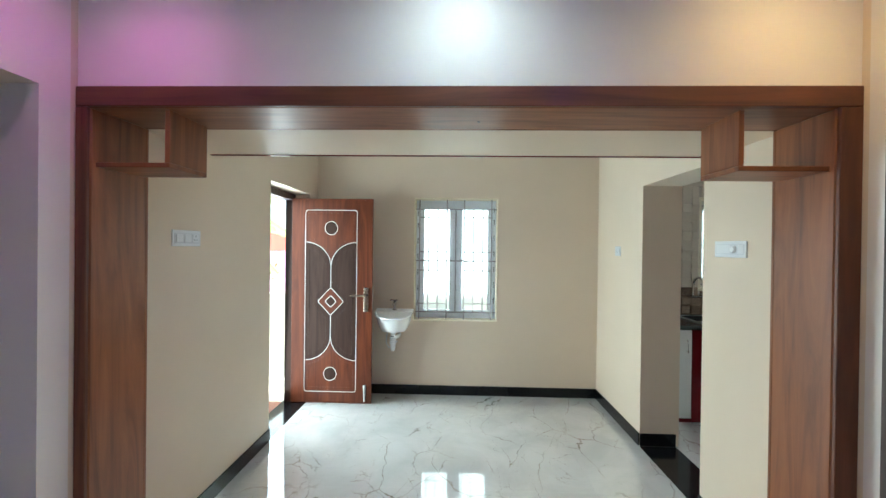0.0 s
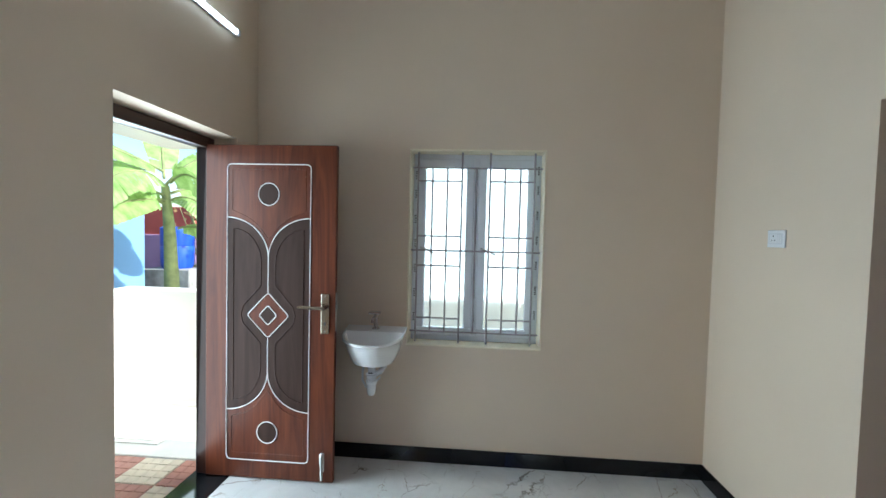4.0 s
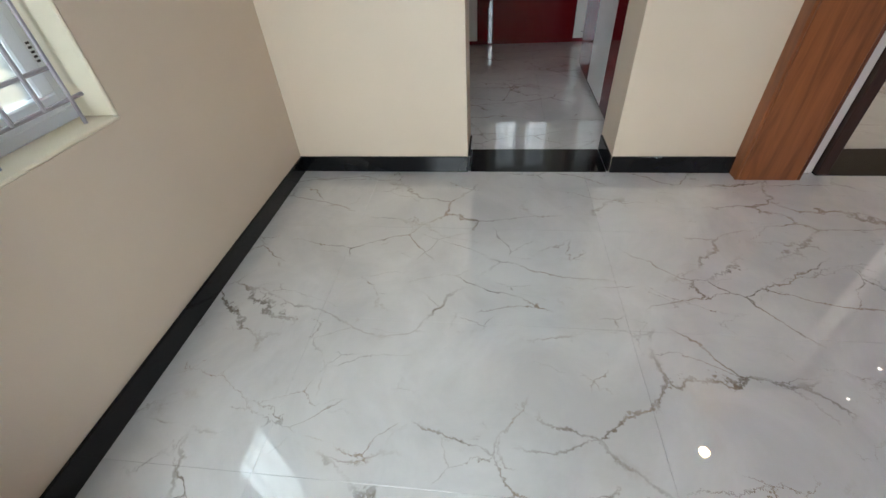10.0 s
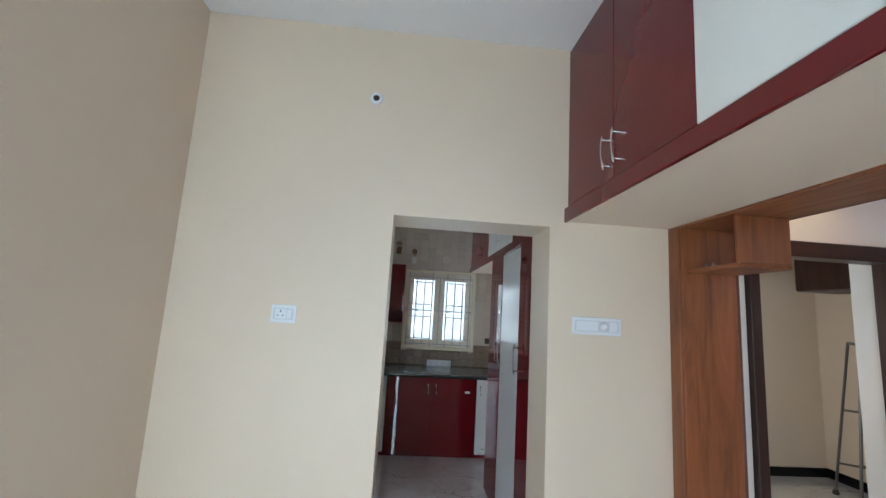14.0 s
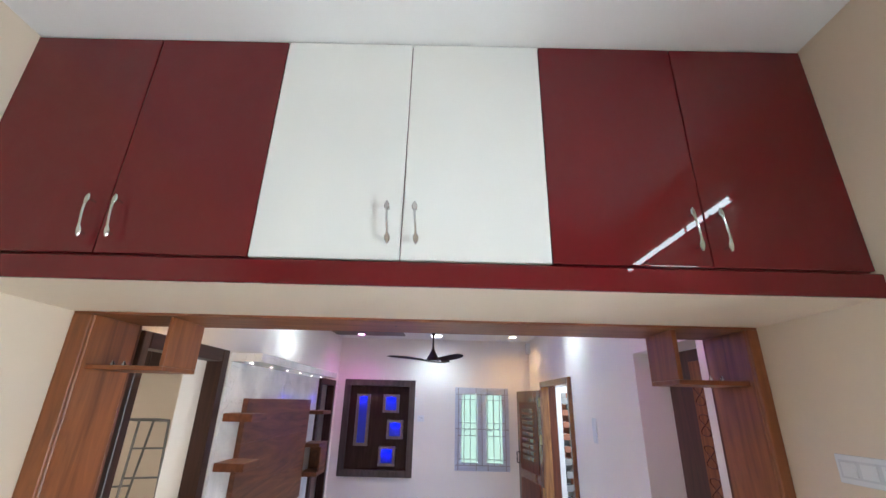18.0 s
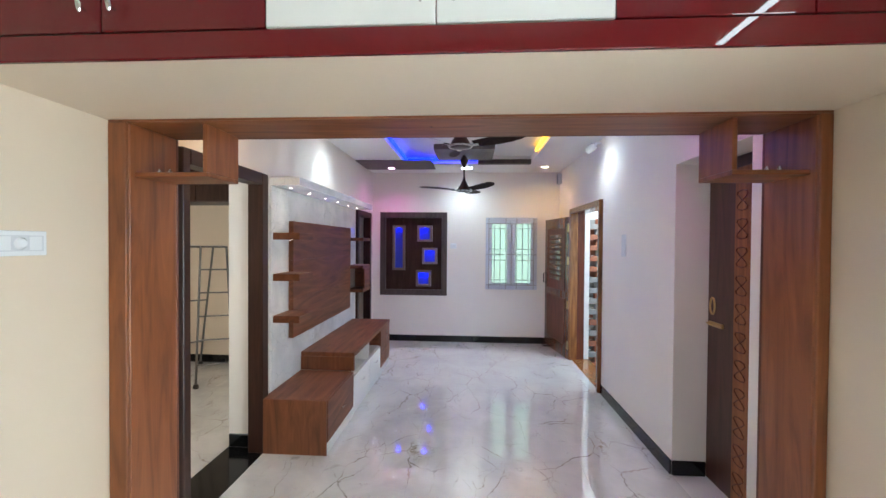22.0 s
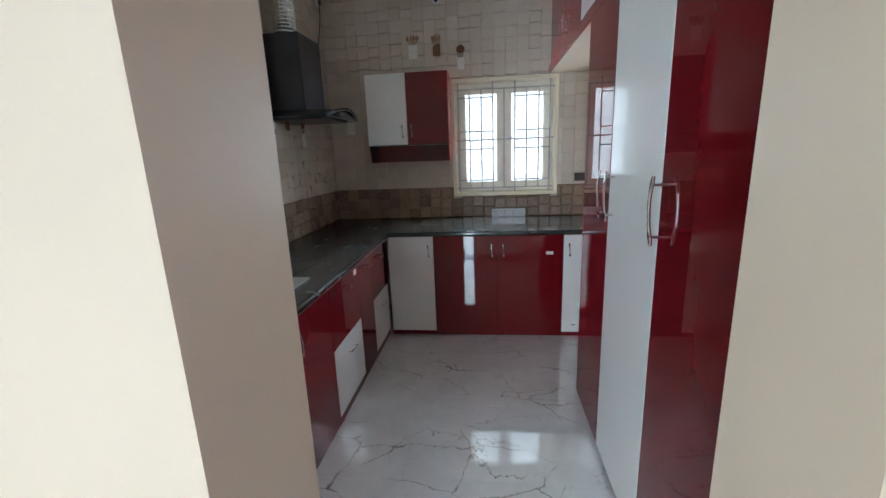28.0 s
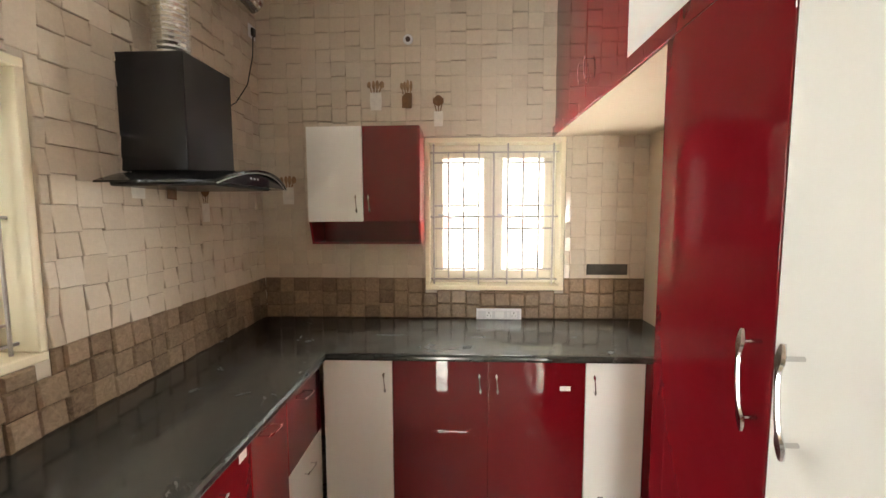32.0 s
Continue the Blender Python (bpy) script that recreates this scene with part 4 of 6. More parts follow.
for k, word in enumerate(("maroon", "maroon", "white", "white", "maroon", "maroon")):
    a, b = edges[k], edges[k + 1]
    unit = thing("loft_cupboard", ((a + b) / 2, 2.6, 2.172), f"gloss {word} kitchen loft cupboard below the ceiling", "cupboard", "kitchen loft cupboards")
    part("carcass", boxed(a, b, -0.60, -0.001, 0.043, 0.985), MAROON_EDGE, unit, m=m)
    front(unit, m, a, b, 0.064, 0.985, GLOSS_WHITE if word == "white" else MAROON, (b - 0.05 if k % 2 == 0 else a + 0.05, 0.20))

# ---------------- back door ----------------
frame_ob = thing("door_frame", (-0.92, 4.2, 0), "dark brown wooden frame of the back door", "door frame", kind="structure")
part("jamb", boxed(-0.965, -0.885, 3.772, 3.835, 0, 2.075, 0.004), DARK_FRAME, frame_ob)
part("jamb", boxed(-0.965, -0.885, 4.592, 4.648, 0, 2.075, 0.004), DARK_FRAME, frame_ob)
part("head", boxed(-0.965, -0.885, 3.836, 4.591, 2.012, 2.075, 0.004), DARK_FRAME_Y, frame_ob)

door = thing("door_1", (-0.49, 4.585, 0), "open mahogany-brown panelled back door with white inlay lines", "door", kind="structure")
DX, DY = -0.890, 4.575
leaf = part("leaf", boxed(DX, DX + 0.805, DY, DY + 0.034, 0.006, 2.03, 0.003), MAHOGANY, door)


def dpt(u, v):
    return (DX + u, v)


def arc_pts(cu, cv, ru, rv, a0, a1, n=14):
    return [(cu + ru * math.cos(radians(a0 + (a1 - a0) * i / n)), cv + rv * math.sin(radians(a0 + (a1 - a0) * i / n))) for i in range(n + 1)]


L, R, C = 0.136, 0.650, 0.393
HW = C - L
left_side = arc_pts(L, 1.355, HW, 0.243, 90, 0) + [(C, 1.15), (C - 0.13, 1.012), (C, 0.874)] + arc_pts(L, 0.67, HW, 0.242, 0, -90)
right_side = [(2 * C - u, v) for u, v in left_side]
for side in (left_side, right_side):
    part("inlay_panel", slab(bmesh.new(), [dpt(u, v) for u, v in side], 1, DY - 0.0022, DY + 0.001), DARK_PANEL, leaf, "dark brown curved panel")
for cv in (1.738, 0.294):
    part("inlay_disc", slab(bmesh.new(), [dpt(u, v) for u, v in arc_pts(C, cv, 0.063, 0.066, 0, 350, 35)], 1, DY - 0.0022, DY + 0.001), DARK_PANEL, leaf, "dark brown round panel")
dia = [(C, 1.072), (C + 0.056, 1.012), (C, 0.952), (C - 0.056, 1.012)]
part("inlay_diamond", slab(bmesh.new(), [dpt(u, v) for u, v in dia], 1, DY - 0.0022, DY + 0.001), DARK_PANEL, leaf, "dark brown diamond panel")


def rounded(pts, r, n=4):
    out = []
    for i, p in enumerate(pts):
        a, b, c = Vector(pts[i - 1]), Vector(p), Vector(pts[(i + 1) % len(pts)])
        p0, p1 = b + (a - b).normalized() * r, b + (c - b).normalized() * r
        for k in range(n + 1):
            t = k / n
            out.append(tuple(p0 * (1 - t) ** 2 + b * 2 * t * (1 - t) + p1 * t * t))
    return out


def line3(pts, r=0.0032, closed=False, name="inlay_line", mt=None, lift=0.0022):
    bm = tube(bmesh.new(), [(DX + u, DY - lift, v) for u, v in pts], r, 6, closed)
    part(name, bm, mt or BEADING, leaf, "" if mt else "thin white inlay line", smooth=True)


line3(rounded([(L, 0.118), (R, 0.118), (R, 1.915), (L, 1.915)], 0.03), closed=True)
line3(arc_pts(L, 1.355, HW, 0.243, 90, 0))
line3(arc_pts(R, 1.355, HW, 0.243, 90, 180))
line3([(C, 1.355), (C, 1.15)])
line3(rounded([(C, 1.15), (C + 0.13, 1.012), (C, 0.874), (C - 0.13, 1.012)], 0.02), closed=True)
line3(rounded(dia, 0.015), closed=True)
line3([(C, 0.874), (C, 0.67)])
line3(arc_pts(L, 0.67, HW, 0.242, 0, -90))
line3(arc_pts(R, 0.67, HW, 0.242, 180, 270))
for cv in (1.738, 0.294):
    line3(arc_pts(C, cv, 0.063, 0.066, 0, 350, 35), closed=True)
# pressed mouldings inside the panels
for sx in (1, -1):
    def mir(pts):
        return [(C + sx * (u - C), v) for u, v in pts]
    inner = arc_pts(L + 0.04, 1.33, HW - 0.085, 0.20, 90, 0, 10) + [(C - 0.045, 1.19), (C - 0.155, 1.065), (C - 0.168, 1.012), (C - 0.155, 0.96), (C - 0.045, 0.84)] + arc_pts(L + 0.04, 0.70, HW - 0.085, 0.21, 0, -90, 10)
    line3(mir(inner), 0.0035, True, "moulding", DARK_PANEL, 0.002)
    line3(mir([(C, 1.47), (C - 0.07, 1.555), (C - 0.13, 1.60), (L + 0.03, 1.64), (L + 0.03, 1.885), (C, 1.885)]), 0.003, False, "moulding", MAHOGANY, 0.0)
    line3(mir([(C, 0.55), (C - 0.07, 0.46), (C - 0.13, 0.415), (L + 0.03, 0.385), (L + 0.03, 0.16), (C, 0.16)]), 0.003, False, "moulding", MAHOGANY, 0.0)

lock = part("lock_plate", boxed(DX + 0.722, DX + 0.772, DY - 0.008, DY - 0.001, 0.915, 1.155, 0.003, 2), ANTIQUE, door, "aged nickel lock plate")
part("lever", tube(bmesh.new(), [(DX + 0.747, DY - 0.008, 1.075), (DX + 0.747, DY - 0.045, 1.075), (DX + 0.735, DY - 0.052, 1.075), (DX + 0.60, DY - 0.052, 1.078)], [0.014, 0.012, 0.011, 0.009], 10), ANTIQUE, lock, smooth=True)
part("keyhole", tube(bmesh.new(), [(DX + 0.747, DY - 0.0086, 0.985), (DX + 0.747, DY - 0.0086, 0.965)], [0.005, 0.003], 8), BLACK_PLASTIC, lock)
for z in (0.93, 1.14):
    part("screw", lathe(bmesh.new(), [(0.004, 0), (0.004, 0.0015), (0.002, 0.002)], (0, 0, 0), 8), STEEL, lock, m=Matrix.Translation((DX + 0.747, DY - 0.008, z)) @ pose(0, 0, 0, 90))
part("edge_lock", boxed(DX + 0.8045, DX + 0.808, DY + 0.006, DY + 0.028, 0.93, 1.16, 0.001), STEEL, door, "steel latch plate on the door edge")
part("edge_bolt", boxed(DX + 0.806, DX + 0.816, DY + 0.010, DY + 0.024, 1.06, 1.09, 0.002), STEEL, door)
bolt = part("stopper", boxed(DX + 0.728, DX + 0.752, DY - 0.006, DY - 0.001, 0.075, 0.19, 0.002), STEEL, door, "spring door stopper")
part("stopper_arm", tube(bmesh.new(), [(DX + 0.74, DY - 0.012, 0.185), (DX + 0.74, DY - 0.022, 0.17), (DX + 0.74, DY - 0.022, 0.10), (DX + 0.742, DY - 0.02, 0.06), (DX + 0.742, DY - 0.018, 0.03)], [0.014, 0.012, 0.006, 0.010, 0.008], 8), STEEL, bolt, smooth=True)
for z in (0.25, 1.0, 1.78):
    part("hinge", tube(bmesh.new(), [(DX - 0.004, DY + 0.036, z - 0.05), (DX - 0.004, DY + 0.036, z + 0.05)], 0.007, 8), STEEL, door)

# ---------------- wash basin ----------------
basin = thing("wash_basin", (0.11, YN, 0.62), "white ceramic wall-hung wash basin under the window's edge", "basin")
BX0, BX1, BZ = -0.095, 0.30, 0.872
cx = (BX0 + BX1) / 2
def rim_pts(k, z, back=YN - 0.003, front_y=4.585):
    w = (BX1 - BX0) / 2 * k
    f = back - (back - front_y) * (0.3 + 0.7 * k)
    s = back - (back - front_y) * 0.30
    pts = [(cx + w, back, z), (cx + w, s, z)]
    for i in range(1, 12):
        a = math.pi * i / 12
        pts.append((cx + w * math.cos(a), s - (s - f) * math.sin(a) ** 0.8, z))
    return pts + [(cx - w, s, z), (cx - w, back, z)]
bm = bmesh.new()
rings = [[bm.verts.new(p) for p in rim_pts(k, z)] for k, z in ((0.46, 0.690), (0.64, 0.696), (0.75, 0.735), (0.86, 0.795), (0.935, 0.842), (1.0, 0.858), (1.004, 0.866), (1.0, BZ))]
inner_rings = []
for k, z in ((0.95, BZ + 0.001), (0.92, 0.860), (0.80, 0.79), (0.55, 0.735), (0.2, 0.722)):
    inner_rings.append([bm.verts.new((cx + (p[0] - cx) * k, 4.73 + (p[1] - 4.73) * (k if p[1] < 4.73 else k * 0.42), z)) for p in rim_pts(1.0, z)])
every = rings + inner_rings
for a, b in zip(every, every[1:]):
    for i in range(len(a) - 1):
        bm.faces.new((a[i], a[i + 1], b[i + 1], b[i]))
    bm.faces.new((a[-1], a[0], b[0], b[-1]))
bm.faces.new(rings[0])
bm.faces.new(inner_rings[-1])
for v in bm.verts:
    v.co.z += max(0.0, (v.co.z - 0.73) / 0.142) * (v.co.y - 4.72) * 0.2
part("bowl", bm, CERAMIC, basin, smooth=True)
part("drain", lathe(bmesh.new(), [(0.026, 0), (0.026, 0.004), (0.02, 0.005), (0.008, 0.003)], (cx, 4.72, 0.722), 16), STEEL, basin, "steel drain ring", smooth=True)
trap = part("bottle_trap", lathe(bmesh.new(), [(0.012, 0.0), (0.020, 0.003), (0.026, 0.02), (0.030, 0.07), (0.034, 0.075), (0.034, 0.095), (0.030, 0.10), (0.028, 0.112), (0.033, 0.116), (0.033, 0.142), (0.026, 0.147), (0.024, 0.155), (0.024, 0.178), (0.030, 0.182), (0.030, 0.20)], (cx, 4.74, 0.492), 20), PLASTIC, basin, "white plastic bottle trap", smooth=True)
for z in (0.585, 0.626):
    part("trap_collar", lathe(bmesh.new(), [(0.0338, 0.0), (0.0355, 0.002), (0.0355, 0.006), (0.0338, 0.008)], (cx, 4.74, z), 20), PLASTIC_DIM, trap, smooth=True)
part("trap_mark", boxed(cx - 0.014, cx + 0.014, 4.7045, 4.7062, 0.642, 0.648), INK, trap, "dark printed mark")
part("trap_pipe", tube(bmesh.new(), [(cx + 0.02, 4.75, 0.625), (cx + 0.045, 4.79, 0.63), (cx + 0.05, 4.84, 0.635), (cx + 0.05, YN - 0.005, 0.635)], 0.018, 10), PLASTIC, basin, smooth=True)
part("supply_hose", tube(bmesh.new(), [(cx - 0.06, YN - 0.07, 0.70), (cx - 0.082, YN - 0.06, 0.62), (cx - 0.085, YN - 0.05, 0.55), (cx - 0.06, YN - 0.045, 0.50), (cx - 0.02, YN - 0.04, 0.51), (cx + 0.03, YN - 0.03, 0.57)], 0.007, 8), PLASTIC_DIM, basin, smooth=True)
tap = thing("basin_tap", (cx, 4.84, BZ), "chrome pillar tap on the wash basin", "tap")
BZ += 0.023
part("body", lathe(bmesh.new(), [(0.024, 0), (0.024, 0.008), (0.015, 0.014), (0.014, 0.075), (0.018, 0.08), (0.018, 0.095), (0.01, 0.10)], (cx, 4.835, BZ + 0.001), 16), CHROME, tap, smooth=True)
part("spout", tube(bmesh.new(), [(cx, 4.835, BZ + 0.07), (cx, 4.79, BZ + 0.085), (cx, 4.745, BZ + 0.078), (cx, 4.742, BZ + 0.06)], [0.012, 0.011, 0.010, 0.010], 10), CHROME, tap, smooth=True)
part("lever", boxed(cx - 0.045, cx + 0.03, 4.80, 4.85, BZ + 0.10, BZ + 0.116, 0.005, 2), CHROME, tap)

# ---------------- switch plates ----------------


def switch_plate(name, side, x, y, z, w, h, items, label):
    """items: ('socket'|'switch'|'dial'|'blank', u0, u1) inside the plate; u runs from the corner given."""
    m = facing(side, x, y, z)
    ob = thing(name, m, label, "switch", "wall plates")
    part("plate", boxed(0, w, 0.0008, 0.009, 0, h, 0.003, 2), PLASTIC, ob, m=m)
    part("module_frame", boxed(0.012, w - 0.012, 0.009, 0.0105, 0.016, h - 0.016, 0.001), PLASTIC_DIM, ob, m=m)
    for word, a, b in items:
        cu, cz = (a + b) / 2, h / 2
        if word == "socket":
            mod = part("socket", boxed(a, b, 0.0105, 0.0125, 0.02, h - 0.02, 0.001), PLASTIC, ob, m=m)
            bm = bmesh.new()
            for du, dz, r in ((0, 0.013, 0.0042), (-0.011, -0.008, 0.0033), (0.011, -0.008, 0.0033)):
                tube(bm, [(cu + du, 0.0122, cz + dz), (cu + du, 0.0129, cz + dz)], r, 8)
            part("pin_holes", bm, INK, mod, m=m)
        elif word == "dial":
            mod = part("regulator", tube(bmesh.new(), [(cu, 0.0105, cz), (cu, 0.014, cz), (cu, 0.022, cz)], [0.022, 0.021, 0.014], 16), PLASTIC, ob, "fan regulator dial", smooth=True, m=m)
        elif word == "switch":
            bm = boxed(a + 0.001, b - 0.001, 0.0105, 0.0145, 0.022, h - 0.022, 0.0015)
            part("rocker", bm, PLASTIC, ob, m=m)
        else:
            part("blank", boxed(a, b, 0.0105, 0.012, 0.02, h - 0.02, 0.001), PLASTIC, ob, m=m)


switch_plate("switch_plate", "w", XE, 2.668, 1.528, 0.256, 0.088, [("blank", 0.02, 0.062), ("dial", 0.066, 0.118), ("blank", 0.122, 0.236)], "white switch plate with a fan regulator beside the opening")
switch_plate("socket_plate", "w", XE, 4.285, 1.503, 0.118, 0.086, [("socket", 0.046, 0.098), ("switch", 0.02, 0.043)], "white socket plate on the dining wall")
switch_plate("switch_plate", "e", XW, 2.858, 1.552, 0.235, 0.088, [("socket", 0.022, 0.075), ("switch", 0.09, 0.145), ("switch", 0.158, 0.213)], "white switch plate with a socket on the dining wall")
switch_plate("switch_plate", "e", XW, 0.30, 1.47, 0.10, 0.20, [("blank", 0.018, 0.08)], "white switch plate on the hall wall")
switch_plate("socket_plate", "n", 0.87, YS, 1.49, 0.10, 0.085, [("socket", 0.02, 0.06), ("switch", 0.065, 0.085)], "white socket plate on the far hall wall")
switch_plate("socket_plate", "w", KE - 0.026, 3.143, 0.878, 0.31, 0.085, [("socket", 0.20, 0.245), ("socket", 0.03, 0.075), ("switch", 0.08, 0.10), ("blank", 0.12, 0.18)], "white double socket plate above the counter")
switch_plate("socket_plate", "s", 5.66, KN - 0.024, 2.76, 0.085, 0.085, [("socket", 0.02, 0.06)], "white socket plate high in the kitchen corner")
for x, y, z, side in ((XE, 3.996, 2.685, "w"), (KE - 0.022, 3.91, 2.765, "w")):
    m = facing(side, x, y, z)
    ob = thing("wall_outlet", m, "small round white cable outlet high on the wall", "outlet")
    part("ring", lathe(bmesh.new(), [(0.034, 0), (0.034, 0.006), (0.03, 0.012), (0.018, 0.012), (0.018, 0.002)], (0, 0, 0), 20), PLASTIC, ob, smooth=True, m=m @ pose(0, 0, 0, -90))
    part("core", lathe(bmesh.new(), [(0.016, 0.002), (0.016, 0.012), (0.008, 0.016)], (0, 0, 0), 12), DARK_FRAME, ob, smooth=True, m=m @ pose(0, 0, 0, -90))

# ---------------- cooker hood ----------------
hood = thing("cooker_hood", (4.68, 4.70, 1.74), "black curved-glass cooker hood over the counter", "cooker hood")
part("chimney", boxed(4.51, 4.85, 4.66, KN - 0.013, 1.80, 2.27, 0.003), BLACK_METAL, hood)
bm = bmesh.new()
n = 16
grid = []
for i in range(n + 1):
    t = i / n * 2 - 1
    x, z = 4.68 + 0.31 * t, 1.812 - 0.06 * t * t
    f = 4.43 + 0.035 * t * t
    grid.append([bm.verts.new((x, y, zz)) for y, zz in ((KN - 0.014, z), (f, z), (f, z - 0.008), (KN - 0.014, z - 0.008))])
for a, b in zip(grid, grid[1:]):
    for k in range(4):
        bm.faces.new((a[k], a[(k + 1) % 4], b[(k + 1) % 4], b[k]))
bm.faces.new(grid[0])
bm.faces.new(grid[-1])
part("glass_canopy", bm, BLACK_GLASS, hood, "black curved glass canopy")
part("filter_box", boxed(4.44, 4.92, 4.52, KN - 0.014, 1.735, 1.758, 0.006), BLACK_METAL, hood)
bm = bmesh.new()
n = 14
lo, hi = [], []
for i in range(n + 1):
    t = i / n * 2 - 1
    x = 4.68 + 0.27 * t
    hi.append((x, 1.80 - 0.05 * t * t))
    lo.append((x, 1.745))
slab(bm, hi + list(reversed(lo)), 1, 4.462, 4.52)
panel = part("control_panel", bm, BLACK_GLASS, hood, "glossy black control panel")
part("steel_edge", tube(bmesh.new(), [(4.68 + 0.30 * t, 4.438 + 0.03 * t * t, 1.80 - 0.06 * t * t) for t in (k / 8 - 1 for k in range(17))], 0.003, 6), STEEL, hood)
for k in range(3):
    part("button", tube(bmesh.new(), [(4.62 + 0.03 * k, 4.462, 1.775), (4.62 + 0.03 * k, 4.459, 1.775)], 0.005, 8), PLASTIC_DIM, panel)
duct = thing("flue_duct", (4.68, 4.82, 2.27), "corrugated aluminium flue duct rising from the hood", "duct")
pts, rad = [], []
path = [(4.68, 4.82, 2.27 + 0.0115 * k) for k in range(48)] + [(4.68 + 0.10 * math.sin(a) + 0.0, 4.82, 2.83 + 0.10 * (1 - math.cos(a)) * 1.0) for a in (math.pi / 2 * k / 10 for k in range(1, 11))] + [(4.80 + 0.0115 * k, 4.82 + 0.0006 * k, 2.93) for k in range(60)]
for k, p in enumerate(path):
    pts.append(p)
    rad.append(0.078 if k % 2 else 0.071)
part("pipe", tube(bmesh.new(), pts, rad, 20), FOIL, duct, smooth=False)
cable = thing("hood_cable", (5.6, 4.93, 2.78), "black hood cable with its plug in the wall socket", "cable")
part("plug", boxed(5.595, 5.635, 4.905, 4.93, 2.775, 2.825, 0.006, 2), BLACK_PLASTIC, cable)
part("flex", tube(bmesh.new(), [(5.61, 4.915, 2.775), (5.615, 4.925, 2.65), (5.55, 4.935, 2.45), (5.40, 4.935, 2.30), (5.15, 4.935, 2.16), (4.855, 4.93, 2.12)], 0.004, 6), BLACK_PLASTIC, cable, smooth=True)

# cup and spoon prints fired on the tiles, a dark plate for the wall's slot
PRINTS = {"cup": "printed white cup of wooden spoons on a wall tile", "block": "printed wooden block with spoons on a wall tile", "jar": "printed narrow jar with a round wooden spoon on a wall tile"}
for side, u, z, what in (("w", 4.13, 2.31, "cup"), ("w", 3.92, 2.32, "block"), ("w", 3.71, 2.20, "jar"), ("w", 4.75, 1.685, "cup"), ("s", 5.03, 1.58, "jar"), ("s", 4.775, 1.69, "block"), ("s", 4.57, 1.69, "cup")):
    m = facing(side, KE - 0.0285, u, z) if side == "w" else facing(side, u, KN - 0.0285, z)
    ob = thing("tile_print", m, PRINTS[what], "tile print", "tile prints")
    bm = bmesh.new()
    half, tall = {"cup": (0.040, 0.118), "block": (0.034, 0.098), "jar": (0.032, 0.10)}[what]
    if what == "block":
        slab(bm, [(-half, tall), (0.2 * half, tall * 1.04), (half, tall * 0.8), (half, 0.004), (-half * 0.9, 0)], 1, 0.0, 0.001)
        part("block", bm, SPOON_PRINT, ob, m=m)
    else:
        slab(bm, [(-half * 0.95, tall), (half * 0.95, tall), (half, tall * 0.5), (half * 0.9, 0), (-half * 0.9, 0), (-half, tall * 0.5)], 1, 0.0, 0.001)
        part("cup", bm, CUP_PRINT, ob, m=m)
    bm = bmesh.new()
    spoons = {"cup": ((-0.024, -0.5, 0.017, 0.024), (-0.008, -0.1, 0.013, 0.030), (0.010, 0.1, 0.011, 0.028), (0.026, 0.55, 0.013, 0.022)), "block": ((-0.022, -0.15, 0.010, 0.034), (-0.006, 0.02, 0.011, 0.042), (0.010, 0.15, 0.010, 0.030), (0.026, 0.25, 0.011, 0.022)), "jar": ((0.0, 0.02, 0.030, 0.036), (-0.012, -0.5, 0.006, 0.020), (0.014, 0.5, 0.006, 0.022))}[what]
    for du, lean, rw, rh in spoons:
        up = tall + (0.062 if what == "jar" else 0.042)
        tube(bm, [(du, 0.0008, tall * 0.97), (du + lean * 0.03, 0.0008, up)], 0.0045, 5, flat=0.25)
        slab(bm, [(du + lean * 0.035 + rw * math.cos(a), up + 0.006 + rh * math.sin(a)) for a in (2 * math.pi * k / 12 for k in range(12))], 1, 0.0, 0.001)
    part("spoons", bm, SPOON_PALE if what != "jar" else SPOON_PRINT, ob, m=m)
# no recess is cut: the slot's shade is put into the plate's colour
niche_ob = thing("tile_cutout", (KE - 0.01, 2.58, 1.23), "unfilled slot in the tiled wall, drawn as a shade-dark plate", "slot", kind="structure")
part("slot", boxed(KE - 0.0305, KE - 0.0215, 2.435, 2.705, 1.20, 1.272), SLOT_SHADE, niche_ob)

# ---------------- hall: television wall ----------------
clad = thing("marble_cladding", (2.21, -0.2, 0.1), "grey-veined marble sheets behind the television panel", "wall panel")
for y0, y1 in ((-1.40, -0.175), (-0.175, 0.965)):
    part("sheet", boxed(XE - 0.02, XE - 0.001, y0 + 0.0004, y1 - 0.0004, 0.10, 2.02, 0.0012), MARBLE_PANEL, clad)
can = thing("tv_canopy", (2.08, -0.2, 2.02), "white marble canopy with small spotlights above the television panel", "canopy")
part("canopy_board", boxed(1.975, XE - 0.001, -1.40, 0.965, 2.022, 2.085, 0.003), MARBLE_PANEL, can)
for k in range(6):
    y = 0.80 - 0.40 * k
    part("spotlight", lathe(bmesh.new(), [(0.010, 0), (0.012, 0.0015)], (2.12, y, 2.0205), 12), LED_SPOT, can, "small lit spotlight")
    lamp("canopy_spot", "SPOT", look((2.12, y, 2.014), (2.132, y, 0)), 0.5 if k == 0 else 0.3, (1.0, 0.86, 0.66), spread=84, soft=0.008)
panel = thing("television_backboard", (2.17, -0.18, 0.76), "walnut-laminate television back panel", "television panel")
for z0, z1 in ((0.76, 1.0925), (1.0932, 1.4265), (1.4272, 1.76)):
    part("board", boxed(2.158, XE - 0.021, -1.03, 0.66, z0, z1, 0.0012), WOOD_Y, panel)
